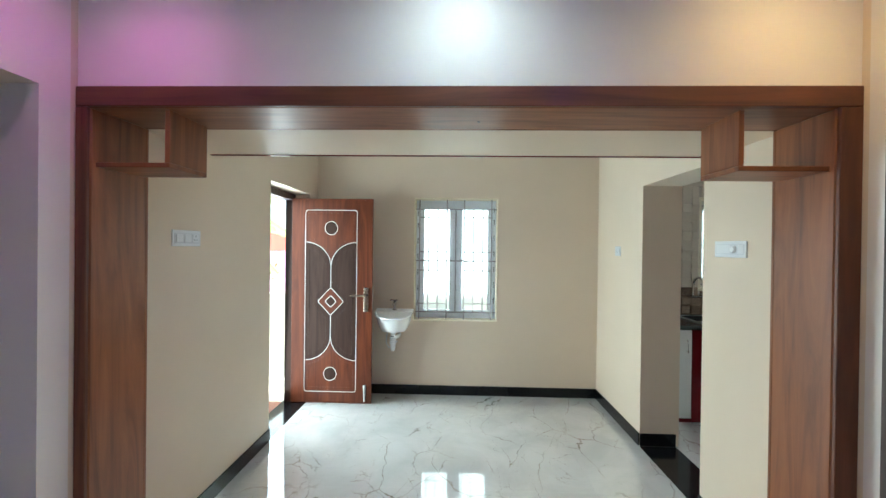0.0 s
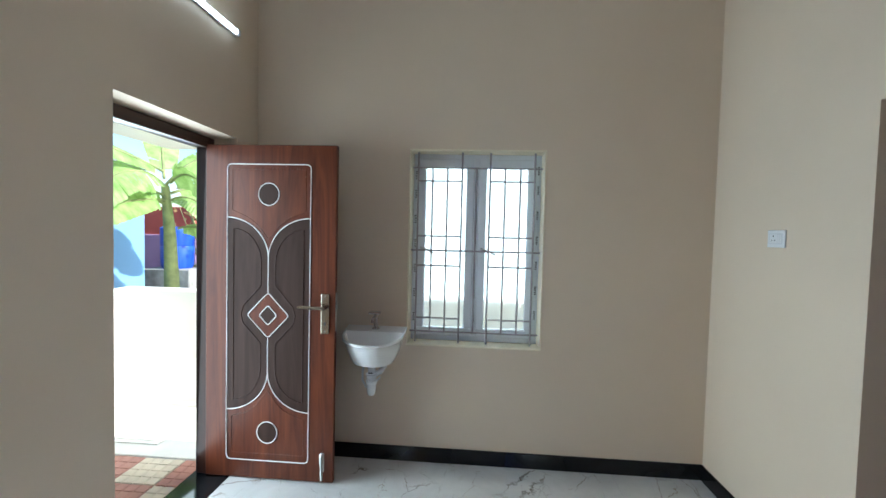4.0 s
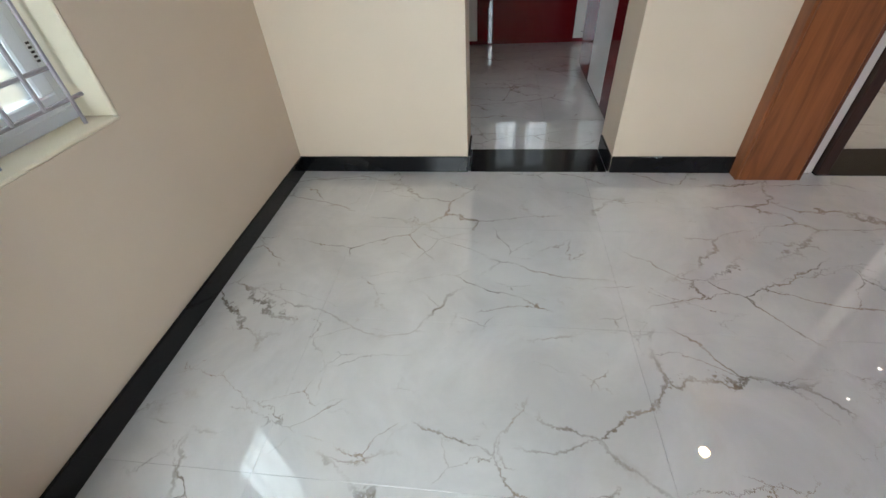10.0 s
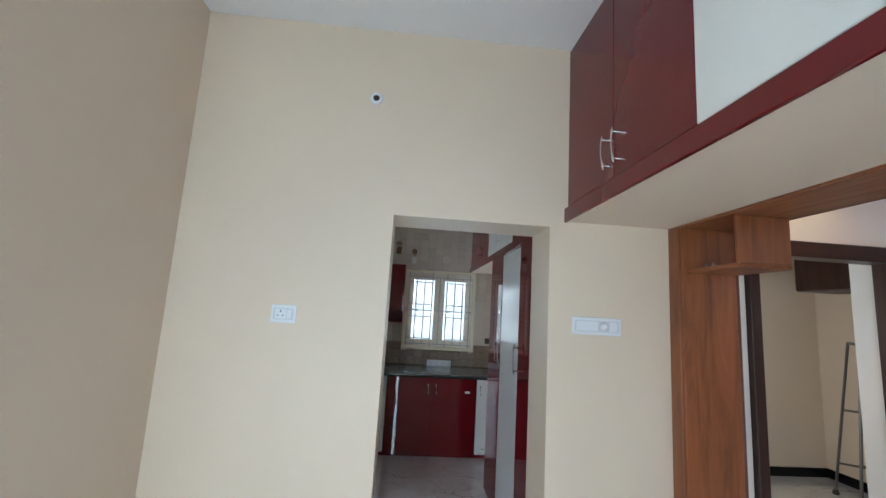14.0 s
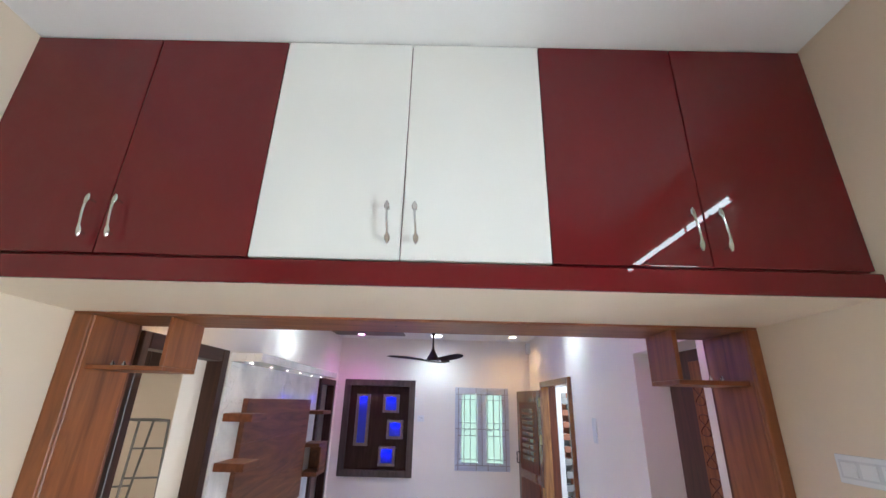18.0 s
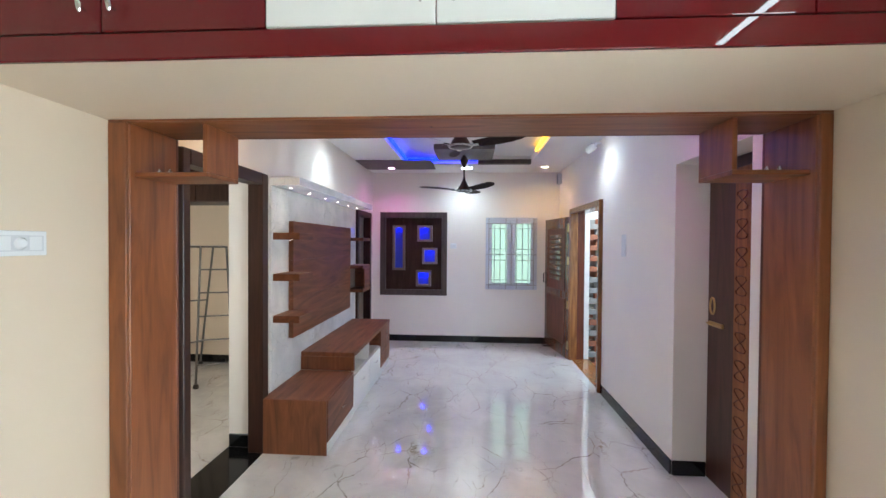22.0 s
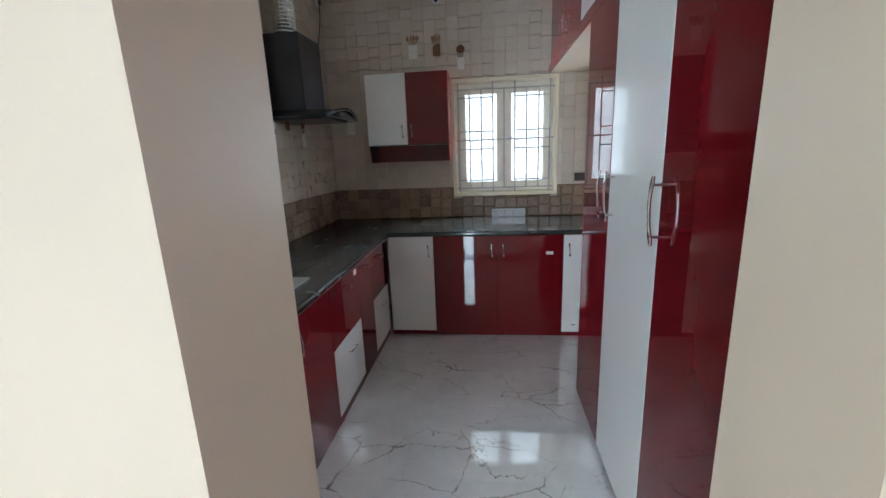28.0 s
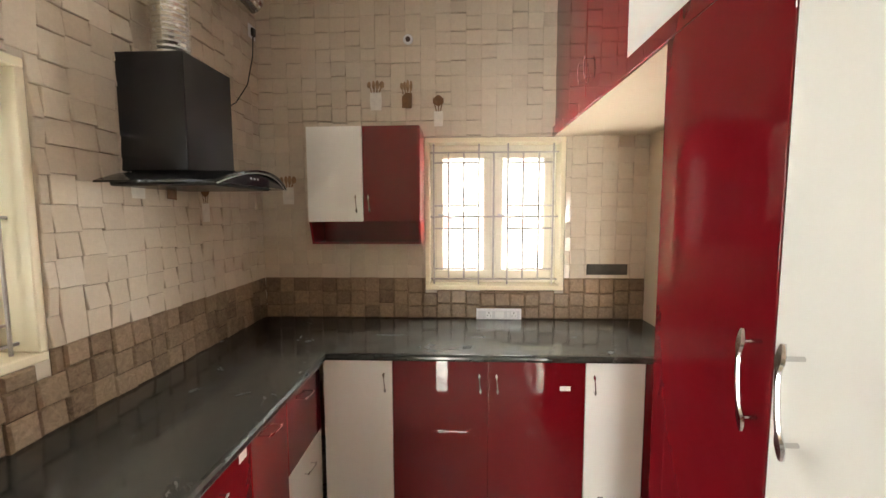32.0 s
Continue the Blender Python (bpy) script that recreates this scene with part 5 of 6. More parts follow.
for z in (1.60, 1.275, 0.945):
    sh = thing("wall_shelf", (2.1, 0.80, z), "thick walnut-laminate shelf beside the television panel", "shelf", "television shelves")
    part("board", boxed(1.985, XE - 0.021, 0.665, 0.945, z, z + 0.055, 0.003), WOOD_Y, sh)
    part("spotlight", lathe(bmesh.new(), [(0.010, 0), (0.012, 0.0015)], (2.12, 0.80, z - 0.0015), 10), LED_SPOT, sh, "small lit spotlight")
    if z > 1:
        lamp("shelf_spot", "SPOT", look((2.12, 0.80, z - 0.008), (2.132, 0.80, 0)), 0.4, (1.0, 0.86, 0.66), spread=84, soft=0.008)
for z, h in ((1.60, 0.04), (1.25, 0.04), (0.95, 0.04)):
    sh = thing("wall_shelf", (2.1, -1.2, z), "thin walnut-laminate shelf beside the television panel", "shelf", "television shelves")
    part("board", boxed(2.0, XE - 0.021, -1.40, -1.035, z, z + h, 0.003), WOOD_Y, sh)
    if z == 0.95:
        part("end_board", boxed(2.0, XE - 0.021, -1.40, -1.375, 0.99, 1.25, 0.003), WOOD_Y, sh)
        part("face_board", boxed(2.0, 2.02, -1.374, -1.12, 0.99, 1.25, 0.003), WOOD_Y, sh)

unit = thing("tv_low_unit", (1.93, 0.75, 0), "walnut-laminate low television unit with a drawer", "cabinet")
part("carcass", boxed(1.722, XE - 0.021, 0.405, 1.11, 0.0, 0.41, 0.003), WOOD_Y, unit)
part("side_panel", boxed(1.703, XE - 0.0212, 1.1105, 1.124, 0.0, 0.41, 0.002), WALNUT_Z, unit)
d = part("drawer", boxed(1.703, 1.720, 0.41, 1.09, 0.085, 0.40, 0.003), WOOD_Y, unit)
pull(d, facing("w", 1.703, 0.75, 0.23), 0, 0, 0.09, True)
part("plinth", boxed(1.705, 1.7215, 0.41, 1.11, 0.002, 0.08, 0.002), GLOSS_WHITE, unit, "white plinth")
unit = thing("tv_long_unit", (1.93, -0.4, 0), "walnut and white long television unit with open bays", "cabinet")
part("top", boxed(1.70, XE - 0.021, -1.275, 0.40, 0.535, 0.575, 0.003), WOOD_Y, unit)
part("side", boxed(1.705, XE - 0.021, 0.36, 0.403, 0.4105, 0.534, 0.002), WALNUT_Z, unit)
part("back", boxed(2.15, XE - 0.022, -0.74, 0.36, 0.0, 0.534), GLOSS_WHITE, unit)
part("base", boxed(1.725, 2.149, -0.74, 0.40, 0.0, 0.36, 0.002), GLOSS_WHITE, unit, "white gloss base")
part("divider", boxed(1.71, 2.149, -0.20, -0.17, 0.36, 0.534), GLOSS_WHITE, unit)
for y0, y1 in ((-0.17, 0.39), (-0.73, -0.18)):
    d = part("drawer", boxed(1.704, 1.724, y0, y1, 0.085, 0.355, 0.003), GLOSS_WHITE, unit, "white gloss drawer front")
    pull(d, facing("w", 1.704, (y0 + y1) / 2, 0.25), 0, 0, 0.09, True)
part("plinth", boxed(1.712, 1.724, -1.27, 0.40, 0.002, 0.08, 0.002), GLOSS_WHITE, unit, "white plinth")
part("end_carcass", boxed(1.725, XE - 0.022, -1.27, -0.745, 0.002, 0.534), WOOD_Y, unit)
for y0, y1, h in ((-1.005, -0.745, -0.975), (-1.27, -1.006, -1.035)):
    d = part("door", boxed(1.704, 1.724, y0, y1, 0.085, 0.533, 0.003), WOOD_Y, unit)
    pull(d, facing("w", 1.704, h, 0.42), 0, 0, 0.10)
switch_plate("socket_plate", "w", XE - 0.021, 0.10, 0.63, 0.12, 0.09, [("socket", 0.02, 0.06), ("switch", 0.07, 0.09)], "white socket plate under the television panel")

# ---------------- hall: showcase niche ----------------
niche = thing("showcase_niche", (1.56, YS, 0.74), "grey-brown laminate wall niche with blue-lit boxes", "showcase")
bm = bmesh.new()
for a in ((1.02, 2.10, 0.74, 0.83), (1.02, 2.10, 1.98, 2.07), (1.02, 1.11, 0.83, 1.98), (2.01, 2.10, 0.83, 1.98)):
    box(bm, a[0], a[1], YS - 0.02, YS + 0.018, a[2], a[3], 0.003)
part("surround", bm, GREYWOOD, niche)
part("back_panel", boxed(1.08, 2.04, YS - 0.075, YS - 0.06, 0.80, 2.01), DARK_PANEL, niche, "dark brown back panel")
for x0, x1, z0, z1 in ((1.70, 1.90, 1.14, 1.86), (1.26, 1.50, 1.60, 1.86), (1.18, 1.42, 1.24, 1.50), (1.28, 1.52, 0.88, 1.14)):
    bm = bmesh.new()
    t = 0.035
    for a in ((x0, x1, z0, z0 + t), (x0, x1, z1 - t, z1), (x0, x0 + t, z0 + t, z1 - t), (x1 - t, x1, z0 + t, z1 - t)):
        box(bm, a[0], a[1], YS - 0.059, YS + 0.004, a[2], a[3], 0.002)
    b = part("box_frame", bm, BOX_WOOD, niche)
    part("box_back", boxed(x0 + t, x1 - t, YS - 0.059, YS - 0.05, z0 + t, z1 - t), BOX_BLUE, b, "back with the blue LED glow put into its colour")
    part("led_spot", lathe(bmesh.new(), [(0.012, 0), (0.014, 0.006)], ((x0 + x1) / 2, YS - 0.02, z1 - t - 0.007), 10), LED_BLUE, b, "blue LED spot")
    lamp("niche_blue", "POINT", Matrix.Translation(((x0 + x1) / 2, YS - 0.02, z1 - t - 0.03)), 0.16, (0.01, 0.02, 1.0), soft=0.012)

# ---------------- hall: main door ----------------
frame_ob = thing("door_frame", (-0.78, -1.0, 0), "polished teak frame of the main door", "door frame", kind="structure")
part("jamb", boxed(-0.90, -0.70, -0.412, -0.362, 0, 2.055, 0.004), TEAK_DARK, frame_ob, "dark brown jamb")
part("jamb", boxed(-0.80, -0.70, -1.675, -1.60, 0, 2.055, 0.004), TEAK, frame_ob)
part("inner_jamb", boxed(-0.90, -0.801, -1.675, -1.625, 0, 2.055, 0.004), MAHOGANY, frame_ob)
part("head", boxed(-0.90, -0.70, -1.599, -0.413, 1.985, 2.055, 0.004), TEAK_DARK, frame_ob)
part("inner_jamb", boxed(-0.89, -0.76, -0.475, -0.413, 0.005, 1.98, 0.004), MAHOGANY, frame_ob)
m = Matrix.Translation((-0.70, -1.60, 0)) @ pose(0, 0, 0, 0, 0, -80.5)
door = thing("door_2", m, "open polished teak main door with a carved louvre panel", "door", kind="structure")
leaf = part("leaf", boxed(0.0, 0.93, -0.02, 0.02, 0.008, 1.95, 0.004), TEAK_DARK, door, m=m)
part("panel", boxed(0.13, 0.80, 0.0205, 0.028, 0.18, 0.82, 0.008), MAHOGANY, leaf, m=m)
part("panel_frame", boxed(0.13, 0.80, 0.0205, 0.026, 0.92, 1.80, 0.006), MAHOGANY, leaf, m=m)
for k in range(9):
    part("slat", boxed(0.24, 0.69, 0.0265, 0.040, 1.06 + 0.075 * k, 1.06 + 0.075 * k + 0.05, 0.006), TEAK_DARK, leaf, m=m)
for z in (0.2, 0.75, 1.35, 1.80):
    part("hinge", boxed(-0.004, 0.05, 0.0202, 0.026, z - 0.055, z + 0.055, 0.002), GOLD, door, "brass hinge", m=m)
part("handle", tube(bmesh.new(), [(0.90, 0.02, 0.98), (0.90, 0.05, 0.98), (0.90, 0.05, 1.12), (0.90, 0.02, 1.12)], 0.008, 8), BLACK_METAL, door, smooth=True, m=m)
gate = thing("steel_gate", (-0.97, -0.52, 0), "folded white steel grille gate outside the main door", "gate")
part("post", boxed(-0.965, -0.93, -0.56, -0.52, 0.03, 1.95, 0.004), PLASTIC, gate)
for z in (0.12, 0.6, 1.1, 1.6, 1.9):
    part("bolt", tube(bmesh.new(), [(-0.93, -0.54, z), (-0.89, -0.54, z)], 0.008, 8), STEEL, gate)
solid("door_mat_stop", boxed(-0.60, -0.48, -2.40, -2.33, 0.0, 0.02, 0.004), BLACK_PLASTIC, "small black wedge on the floor at the open door", "door wedge")

# piled bricks outside the main door
pile = thing("brick_stack", (-1.6, -1.84, -0.15), "rough stack of red and grey bricks outside the main door", "brick stack")
rng = random.Random(3)
brick_meshes = {}
for key, mt in (("r", BRICK_RED), ("g", BRICK_GREY), ("w", OUTPAINT)):
    brick_meshes[key] = mesh_of("brick", boxed(-0.094, 0.094, -0.05, 0.05, 0, 0.073, 0.005), mt)
for row in range(28):
    for k in range(10):
        back = k // 5
        b = new("brick", brick_meshes[rng.choice("rrrgggw")])
        b.parent = pile
        b.matrix_basis = Matrix.Translation((0.50 - 0.215 * (k % 5) - (0.1 if (row + back) % 2 else 0) + rng.uniform(-0.012, 0.012), -0.13 * back + rng.uniform(-0.02, 0.02), 0.0745 * row)) @ pose(0, 0, 0, 0, 0, rng.uniform(-8, 8))
solid("yard_wall_south", boxed(-2.6, -0.985, -2.6, -2.45, -0.19, 2.6, 0.01), OUTPAINT, "pale rendered wall behind the stacked bricks", "wall", kind="structure")

# ---------------- hall: bathroom door in the recess ----------------
door = thing("door_3", (-0.97, 1.55, 0), "closed dark brown bathroom door with a carved floral strip", "door", kind="structure")
leaf = part("leaf", boxed(-1.0, -0.962, 1.18, 1.935, 0.006, 2.123, 0.003), BATH_WOOD, door)
strip = part("floral_strip", boxed(-0.9618, -0.956, 1.46, 1.60, 0.03, 2.05, 0.002), TEAK_MATT, leaf, "orange-brown carved strip")
for k in range(11):
    bm = tube(bmesh.new(), [(-0.954, 1.53 + 0.05 * math.sin(a * 2), 0.15 + 0.17 * k + 0.06 * math.cos(a)) for a in (2 * math.pi * q / 14 for q in range(14))], 0.0035, 5, True)
    part("carving", bm, MAHOGANY, strip)
part("ring_pull", tube(bmesh.new(), [(-0.945, 1.26 + 0.025 * math.cos(a), 1.18 + 0.055 * math.sin(a)) for a in (2 * math.pi * q / 16 for q in range(16))], 0.006, 6, True), GOLD, door, "brass ring pull", smooth=True)
latch = part("latch", boxed(-0.9618, -0.945, 1.21, 1.36, 1.045, 1.075, 0.003), GOLD, door, "brass sliding latch")
part("latch_bolt", tube(bmesh.new(), [(-0.94, 1.21, 1.06), (-0.94, 1.38, 1.06)], 0.007, 8), GOLD, latch, smooth=True)

# ---------------- bedroom doorways ----------------
frame_ob = thing("door_frame", (2.21, 1.5, 0), "dark brown wooden frame of the bedroom door", "door frame", kind="structure")
part("jamb", boxed(2.185, 2.30, 1.045, 1.13, 0.004, 2.09, 0.004), DARK_FRAME, frame_ob)
part("jamb", boxed(2.188, 2.30, 1.915, 1.973, 0.004, 2.09, 0.004), DARK_FRAME, frame_ob)
part("head", boxed(2.185, 2.30, 1.131, 1.914, 2.005, 2.09, 0.004), DARK_FRAME_Y, frame_ob)
part("strike", boxed(2.30, 2.302, 1.10, 1.128, 0.98, 1.10, 0.001), STEEL, frame_ob)
frame_ob = thing("door_frame", (2.21, -1.88, 0), "dark brown wooden frame of the second bedroom door", "door frame", kind="structure")
part("jamb", boxed(2.19, 2.30, -1.57, -1.485, 0, 2.035, 0.004), DARK_FRAME, frame_ob)
part("jamb", boxed(2.19, 2.30, -2.275, -2.20, 0, 2.035, 0.004), DARK_FRAME, frame_ob)
part("head", boxed(2.19, 2.30, -2.199, -1.571, 1.96, 2.035, 0.004), DARK_FRAME_Y, frame_ob)

lad = thing("step_ladder", (3.6, -0.3, 0), "dull steel tubular folding ladder standing open in the bedroom", "ladder")
LTOP = 1.52
for foot, head in (((3.585, -0.145), (3.70, -0.40)), ((3.26, -0.31), (3.44, -0.47)), ((4.30, -0.70), (3.96, -0.58)), ((4.10, -0.98), (3.72, -0.66))):
    part("rail", tube(bmesh.new(), [(*foot, 0.04), (*head, LTOP)], 0.012, 8), DULL_STEEL, lad, smooth=True)
    part("foot", lathe(bmesh.new(), [(0.03, 0), (0.03, 0.02), (0.02, 0.045)], (*foot, 0), 10), BLACK_PLASTIC, lad)


def along(foot, head, z):
    k = (z - 0.04) / (LTOP - 0.04)
    return (foot[0] + (head[0] - foot[0]) * k, foot[1] + (head[1] - foot[1]) * k, z)


for k in range(6):
    z = 0.24 + 0.256 * k
    part("rung", tube(bmesh.new(), [along((3.585, -0.145), (3.70, -0.40), z), along((3.26, -0.31), (3.44, -0.47), z)], 0.009, 8), DULL_STEEL, lad, smooth=True)
for z in (0.32, 0.86, LTOP):
    part("brace", tube(bmesh.new(), [along((4.30, -0.70), (3.96, -0.58), z), along((4.10, -0.98), (3.72, -0.66), z)], 0.010, 8), DULL_STEEL, lad, smooth=True)
for p, q in (((3.70, -0.40), (3.96, -0.58)), ((3.44, -0.47), (3.72, -0.66))):
    part("top_bar", tube(bmesh.new(), [(*p, LTOP), (*q, LTOP)], 0.013, 8), DULL_STEEL, lad, smooth=True)
for k in range(3):
    cup = thing("loft_cupboard", (3.0 + 0.6 * k, -0.85, 2.05), "dark grey bedroom loft cupboard", "cupboard", "bedroom loft cupboards")
    part("carcass", boxed(2.7 + 0.6 * k, 3.298 + 0.6 * k, -1.098, -0.62, 2.05, 2.89), GREYWOOD, cup)
    part("door", boxed(2.705 + 0.6 * k, 3.293 + 0.6 * k, -0.619, -0.60, 2.06, 2.88, 0.003), DARK_PANEL, cup)
switch_plate("switch_plate", "n", 3.2, -1.1, 1.25, 0.25, 0.09, [("switch", 0.03, 0.06), ("switch", 0.07, 0.10), ("blank", 0.12, 0.22)], "white switch plate in the bedroom")
# added fill lamp in front of the closed north wall, out of view
lamp("bedroom_fill", "AREA", look((3.7, 1.94, 1.5), (3.3, -1, 1.1)), 7.5, (1.0, 0.95, 0.86), size=0.9, size_y=1.1)

# ---------------- ceiling fans and downlights ----------------


def fan(x, y, top_z, turn, drop):
    z = top_z
    b = z - drop
    ob = thing("ceiling_fan", (x, y, z), "dark brown three-blade ceiling fan", "ceiling fan", "hall fans")
    part("canopy", lathe(bmesh.new(), [(0.013, -0.155), (0.045, -0.095), (0.058, -0.07), (0.052, -0.055), (0.018, 0)], (x, y, z), 20), DARK_FRAME, ob, smooth=True)
    part("rod", tube(bmesh.new(), [(x, y, z - 0.15), (x, y, b + 0.17)], 0.011, 10), DARK_FRAME, ob, smooth=True)
    part("cone", lathe(bmesh.new(), [(0.085, 0.028), (0.075, 0.055), (0.045, 0.10), (0.022, 0.15), (0.013, 0.185)], (x, y, b), 24), DARK_FRAME, ob, smooth=True)
    part("motor", lathe(bmesh.new(), [(0.03, 0), (0.085, 0.004), (0.105, 0.015), (0.10, 0.026)], (x, y, b), 24), DARK_FRAME, ob, smooth=True)
    part("motor_ring", lathe(bmesh.new(), [(0.101, 0.006), (0.107, 0.013), (0.102, 0.020)], (x, y, b), 24), CHROME, ob, smooth=True)
    for k in range(3):
        m = Matrix.Translation((x, y, b + 0.012)) @ pose(0, 0, 0, 0, 0, turn + 120 * k)
        bm = bmesh.new()
        up, dn = [], []
        n = 12
        for i in range(n + 1):
            t = i / n
            r = 0.12 + 0.48 * t
            w = 0.026 + 0.030 * math.sin(math.pi * min(1, 0.15 + t * 0.75)) - 0.035 * max(0, t - 0.88) / 0.12
            c = 0.03 * math.sin(math.pi * t)
            up.append(bm.verts.new((r, c + w, 0.010 + 0.03 * t - w * 0.30)))
            dn.append(bm.verts.new((r, c - w, 0.010 + 0.03 * t + w * 0.45)))
        for i in range(n):
            bm.faces.new((up[i], up[i + 1], dn[i + 1], dn[i]))
        bmesh.ops.solidify(bm, geom=list(bm.faces), thickness=0.005)
        blade = part("blade", bm, DARK_PANEL, ob, m=m)
        part("blade_arm", boxed(0.08, 0.17, -0.018, 0.018, -0.003, 0.010, 0.003), CHROME, blade, m=m)


fan(0.74, -1.348, TRAY - 0.07, 8, 0.475)
fan(0.743, 0.59, TRAY, 35, 0.415)


def downlight(x, y, z, mt, label, square=True, w=0.075):
    ob = thing("downlight", (x, y, z), label, "downlight", "hall downlights")
    if square:
        part("bezel", boxed(x - w - 0.008, x + w + 0.008, y - w - 0.008, y + w + 0.008, z - 0.008, z - 0.001, 0.002), PLASTIC, ob)
        part("diffuser", boxed(x - w, x + w, y - w, y + w, z - 0.011, z - 0.0082, 0.001), mt, ob, "glowing diffuser")
    else:
        part("bezel", lathe(bmesh.new(), [(0.06, -0.008), (0.062, -0.001)], (x, y, z), 20), PLASTIC, ob)
        part("diffuser", lathe(bmesh.new(), [(0.045, -0.011), (0.05, -0.0082)], (x, y, z), 20), mt, ob, "glowing diffuser")


WHITES = ((1.91, -0.18), (-0.455, -0.17), (0.71, -2.07), (0.75, 1.78))
for x, y in WHITES:
    downlight(x, y, FC, LED_WHITE, "square white LED downlight in the false ceiling")
    lamp("downlight_white", "SPOT", look((x, y, FC - 0.02), (x, y, 0)), 7.0 if y > 1 else (12.0 if y < -1 else 7.5), (0.80, 0.96, 0.98), spread=156, soft=0.04)
for x, y in ((1.825, -1.99), (-0.40, 1.76)):
    downlight(x, y, FC - (0.010 if y < 0 else 0), LED_PINK, "round pink LED downlight in the false ceiling", False)
    lamp("downlight_pink", "SPOT", look((x, y, FC - 0.04), (x, y, 0)), 5.5 if y < 0 else 2.8, (1.0, 0.20, 0.75), spread=140, soft=0.04)
for x, y in ((-0.418, -2.0), (1.90, 1.76)):
    downlight(x, y, FC, LED_WARM, "round warm LED downlight in the false ceiling", False)
    lamp("downlight_warm", "SPOT", look((x, y, FC - 0.03), (x, y, 0)), 5.4, (1.0, 0.60, 0.22), spread=160, soft=0.04)
lamp("cove_blue", "AREA", look((1.52, -0.4, FC + 0.05), (0.4, -0.4, TRAY - 0.01)), 0.7, (0.05, 0.08, 1.0), size=0.04, size_y=2.4)
for m, w, mt in ((facing("e", XW, 4.62, 2.70), 1.2, LED_TUBE), (facing("s", 4.12, KN - 0.018, 2.73), 1.2, LED_TUBE_KITCHEN)):
    ob = thing("tube_light", m, "lit white LED batten fixed high on the wall", "tube light", "wall battens")
    part("body", boxed(0, w, 0, 0.018, -0.018, 0.018, 0.003), PLASTIC, ob, m=m)
    bm = bmesh.new()
    slab(bm, [(0.018 + 0.016 * math.sin(a), 0.016 * math.cos(a)) for a in (math.pi * k / 8 for k in range(9))], 0, 0.025, w - 0.025)
    part("diffuser", bm, mt, ob, "glowing diffuser", m=m)
    for a, b in ((-0.002, 0.0245), (w - 0.0245, w + 0.002)):
        part("end_cap", boxed(a, b, 0.0005, 0.036, -0.019, 0.019, 0.004), PLASTIC, ob, m=m)
cam_ob = thing("cctv_camera", (-0.72, -0.445, 2.62), "small white dome-nosed camera on the hall wall", "camera")
part("bracket", tube(bmesh.new(), [(-0.74, -0.445, 2.66), (-0.69, -0.445, 2.66), (-0.67, -0.45, 2.63)], 0.012, 8), PLASTIC, cam_ob, smooth=True)
part("body", tube(bmesh.new(), [(-0.68, -0.44, 2.64), (-0.66, -0.46, 2.625), (-0.62, -0.52, 2.60), (-0.615, -0.53, 2.597)], [0.03, 0.04, 0.04, 0.03], 12), PLASTIC, cam_ob, smooth=True)
box_ob = thing("wall_box", (-0.72, -2.38, 2.5), "small white junction box near the ceiling corner", "junction box")
part("box", boxed(-0.7395, -0.68, -2.43, -2.34, 2.50, 2.66, 0.006), PLASTIC, box_ob)

# ---------------- outdoors by the back door ----------------
solid("ground", boxed(-60, 60, -60, 60, -0.5, -0.2), SOIL, "bare dusty ground round the house", "ground", kind="structure")
par = thing("parapet", (-2.6, 4, -0.15), "low cream rendered boundary wall in the sun", "parapet", kind="structure")
part("side_wall", boxed(-2.68, -2.53, 0.5, 6.05, -0.19, 0.93, 0.012, 2), OUTPAINT, par)
part("end_wall", boxed(-2.529, 6.2, 5.90, 6.05, -0.19, 0.93, 0.012, 2), OUTPAINT, par)
solid("sunshade", boxed(-2.45, -0.981, 1.5, 6.3, 2.33, 2.45, 0.01), OUTPAINT, "cream rendered sunshade slab over the side passage", "sunshade", kind="structure")
roof = solid("roof", boxed(-0.98, 5.92, -2.7, 5.09, 3.26, 3.40, 0.01), OUTPAINT, "flat concrete roof of the house", "roof", kind="structure")
solid("yard_wall", boxed(-2.528, -1.0, 1.3, 1.45, -0.19, 2.3), OUTPAINT, "cream rendered wall closing the side passage", "wall", kind="structure")

rack = thing("shoe_rack", (-1.9, 4.35, -0.14), "black slatted metal shoe rack in the side passage", "shoe rack")
RX0, RX1, RY0, RY1 = -2.22, -1.48, 4.14, 4.52
for k in range(6):
    y = RY0 + 0.07 * k
    part("slat", boxed(RX0, RX1, y, y + 0.045, 0.215, 0.225, 0.002), BLACK_METAL, rack)
for k in range(5):
    y = RY0 - 0.10 + 0.085 * k
    part("slat", boxed(RX0 - 0.05, RX1 + 0.06, y, y + 0.06, -0.02 - 0.02 * k * 0, -0.01, 0.002), BLACK_METAL, rack)
for x in (RX0 + 0.01, RX1 - 0.01):
    for y in (RY0 + 0.01, RY1 - 0.015):
        part("leg", boxed(x - 0.01, x + 0.01, y - 0.01, y + 0.01, -0.15, 0.214, 0.001), BLACK_METAL, rack)
    part("rail", boxed(x - 0.01, x + 0.01, RY0 + 0.02, RY1 - 0.025, 0.19, 0.2148), BLACK_METAL, rack)

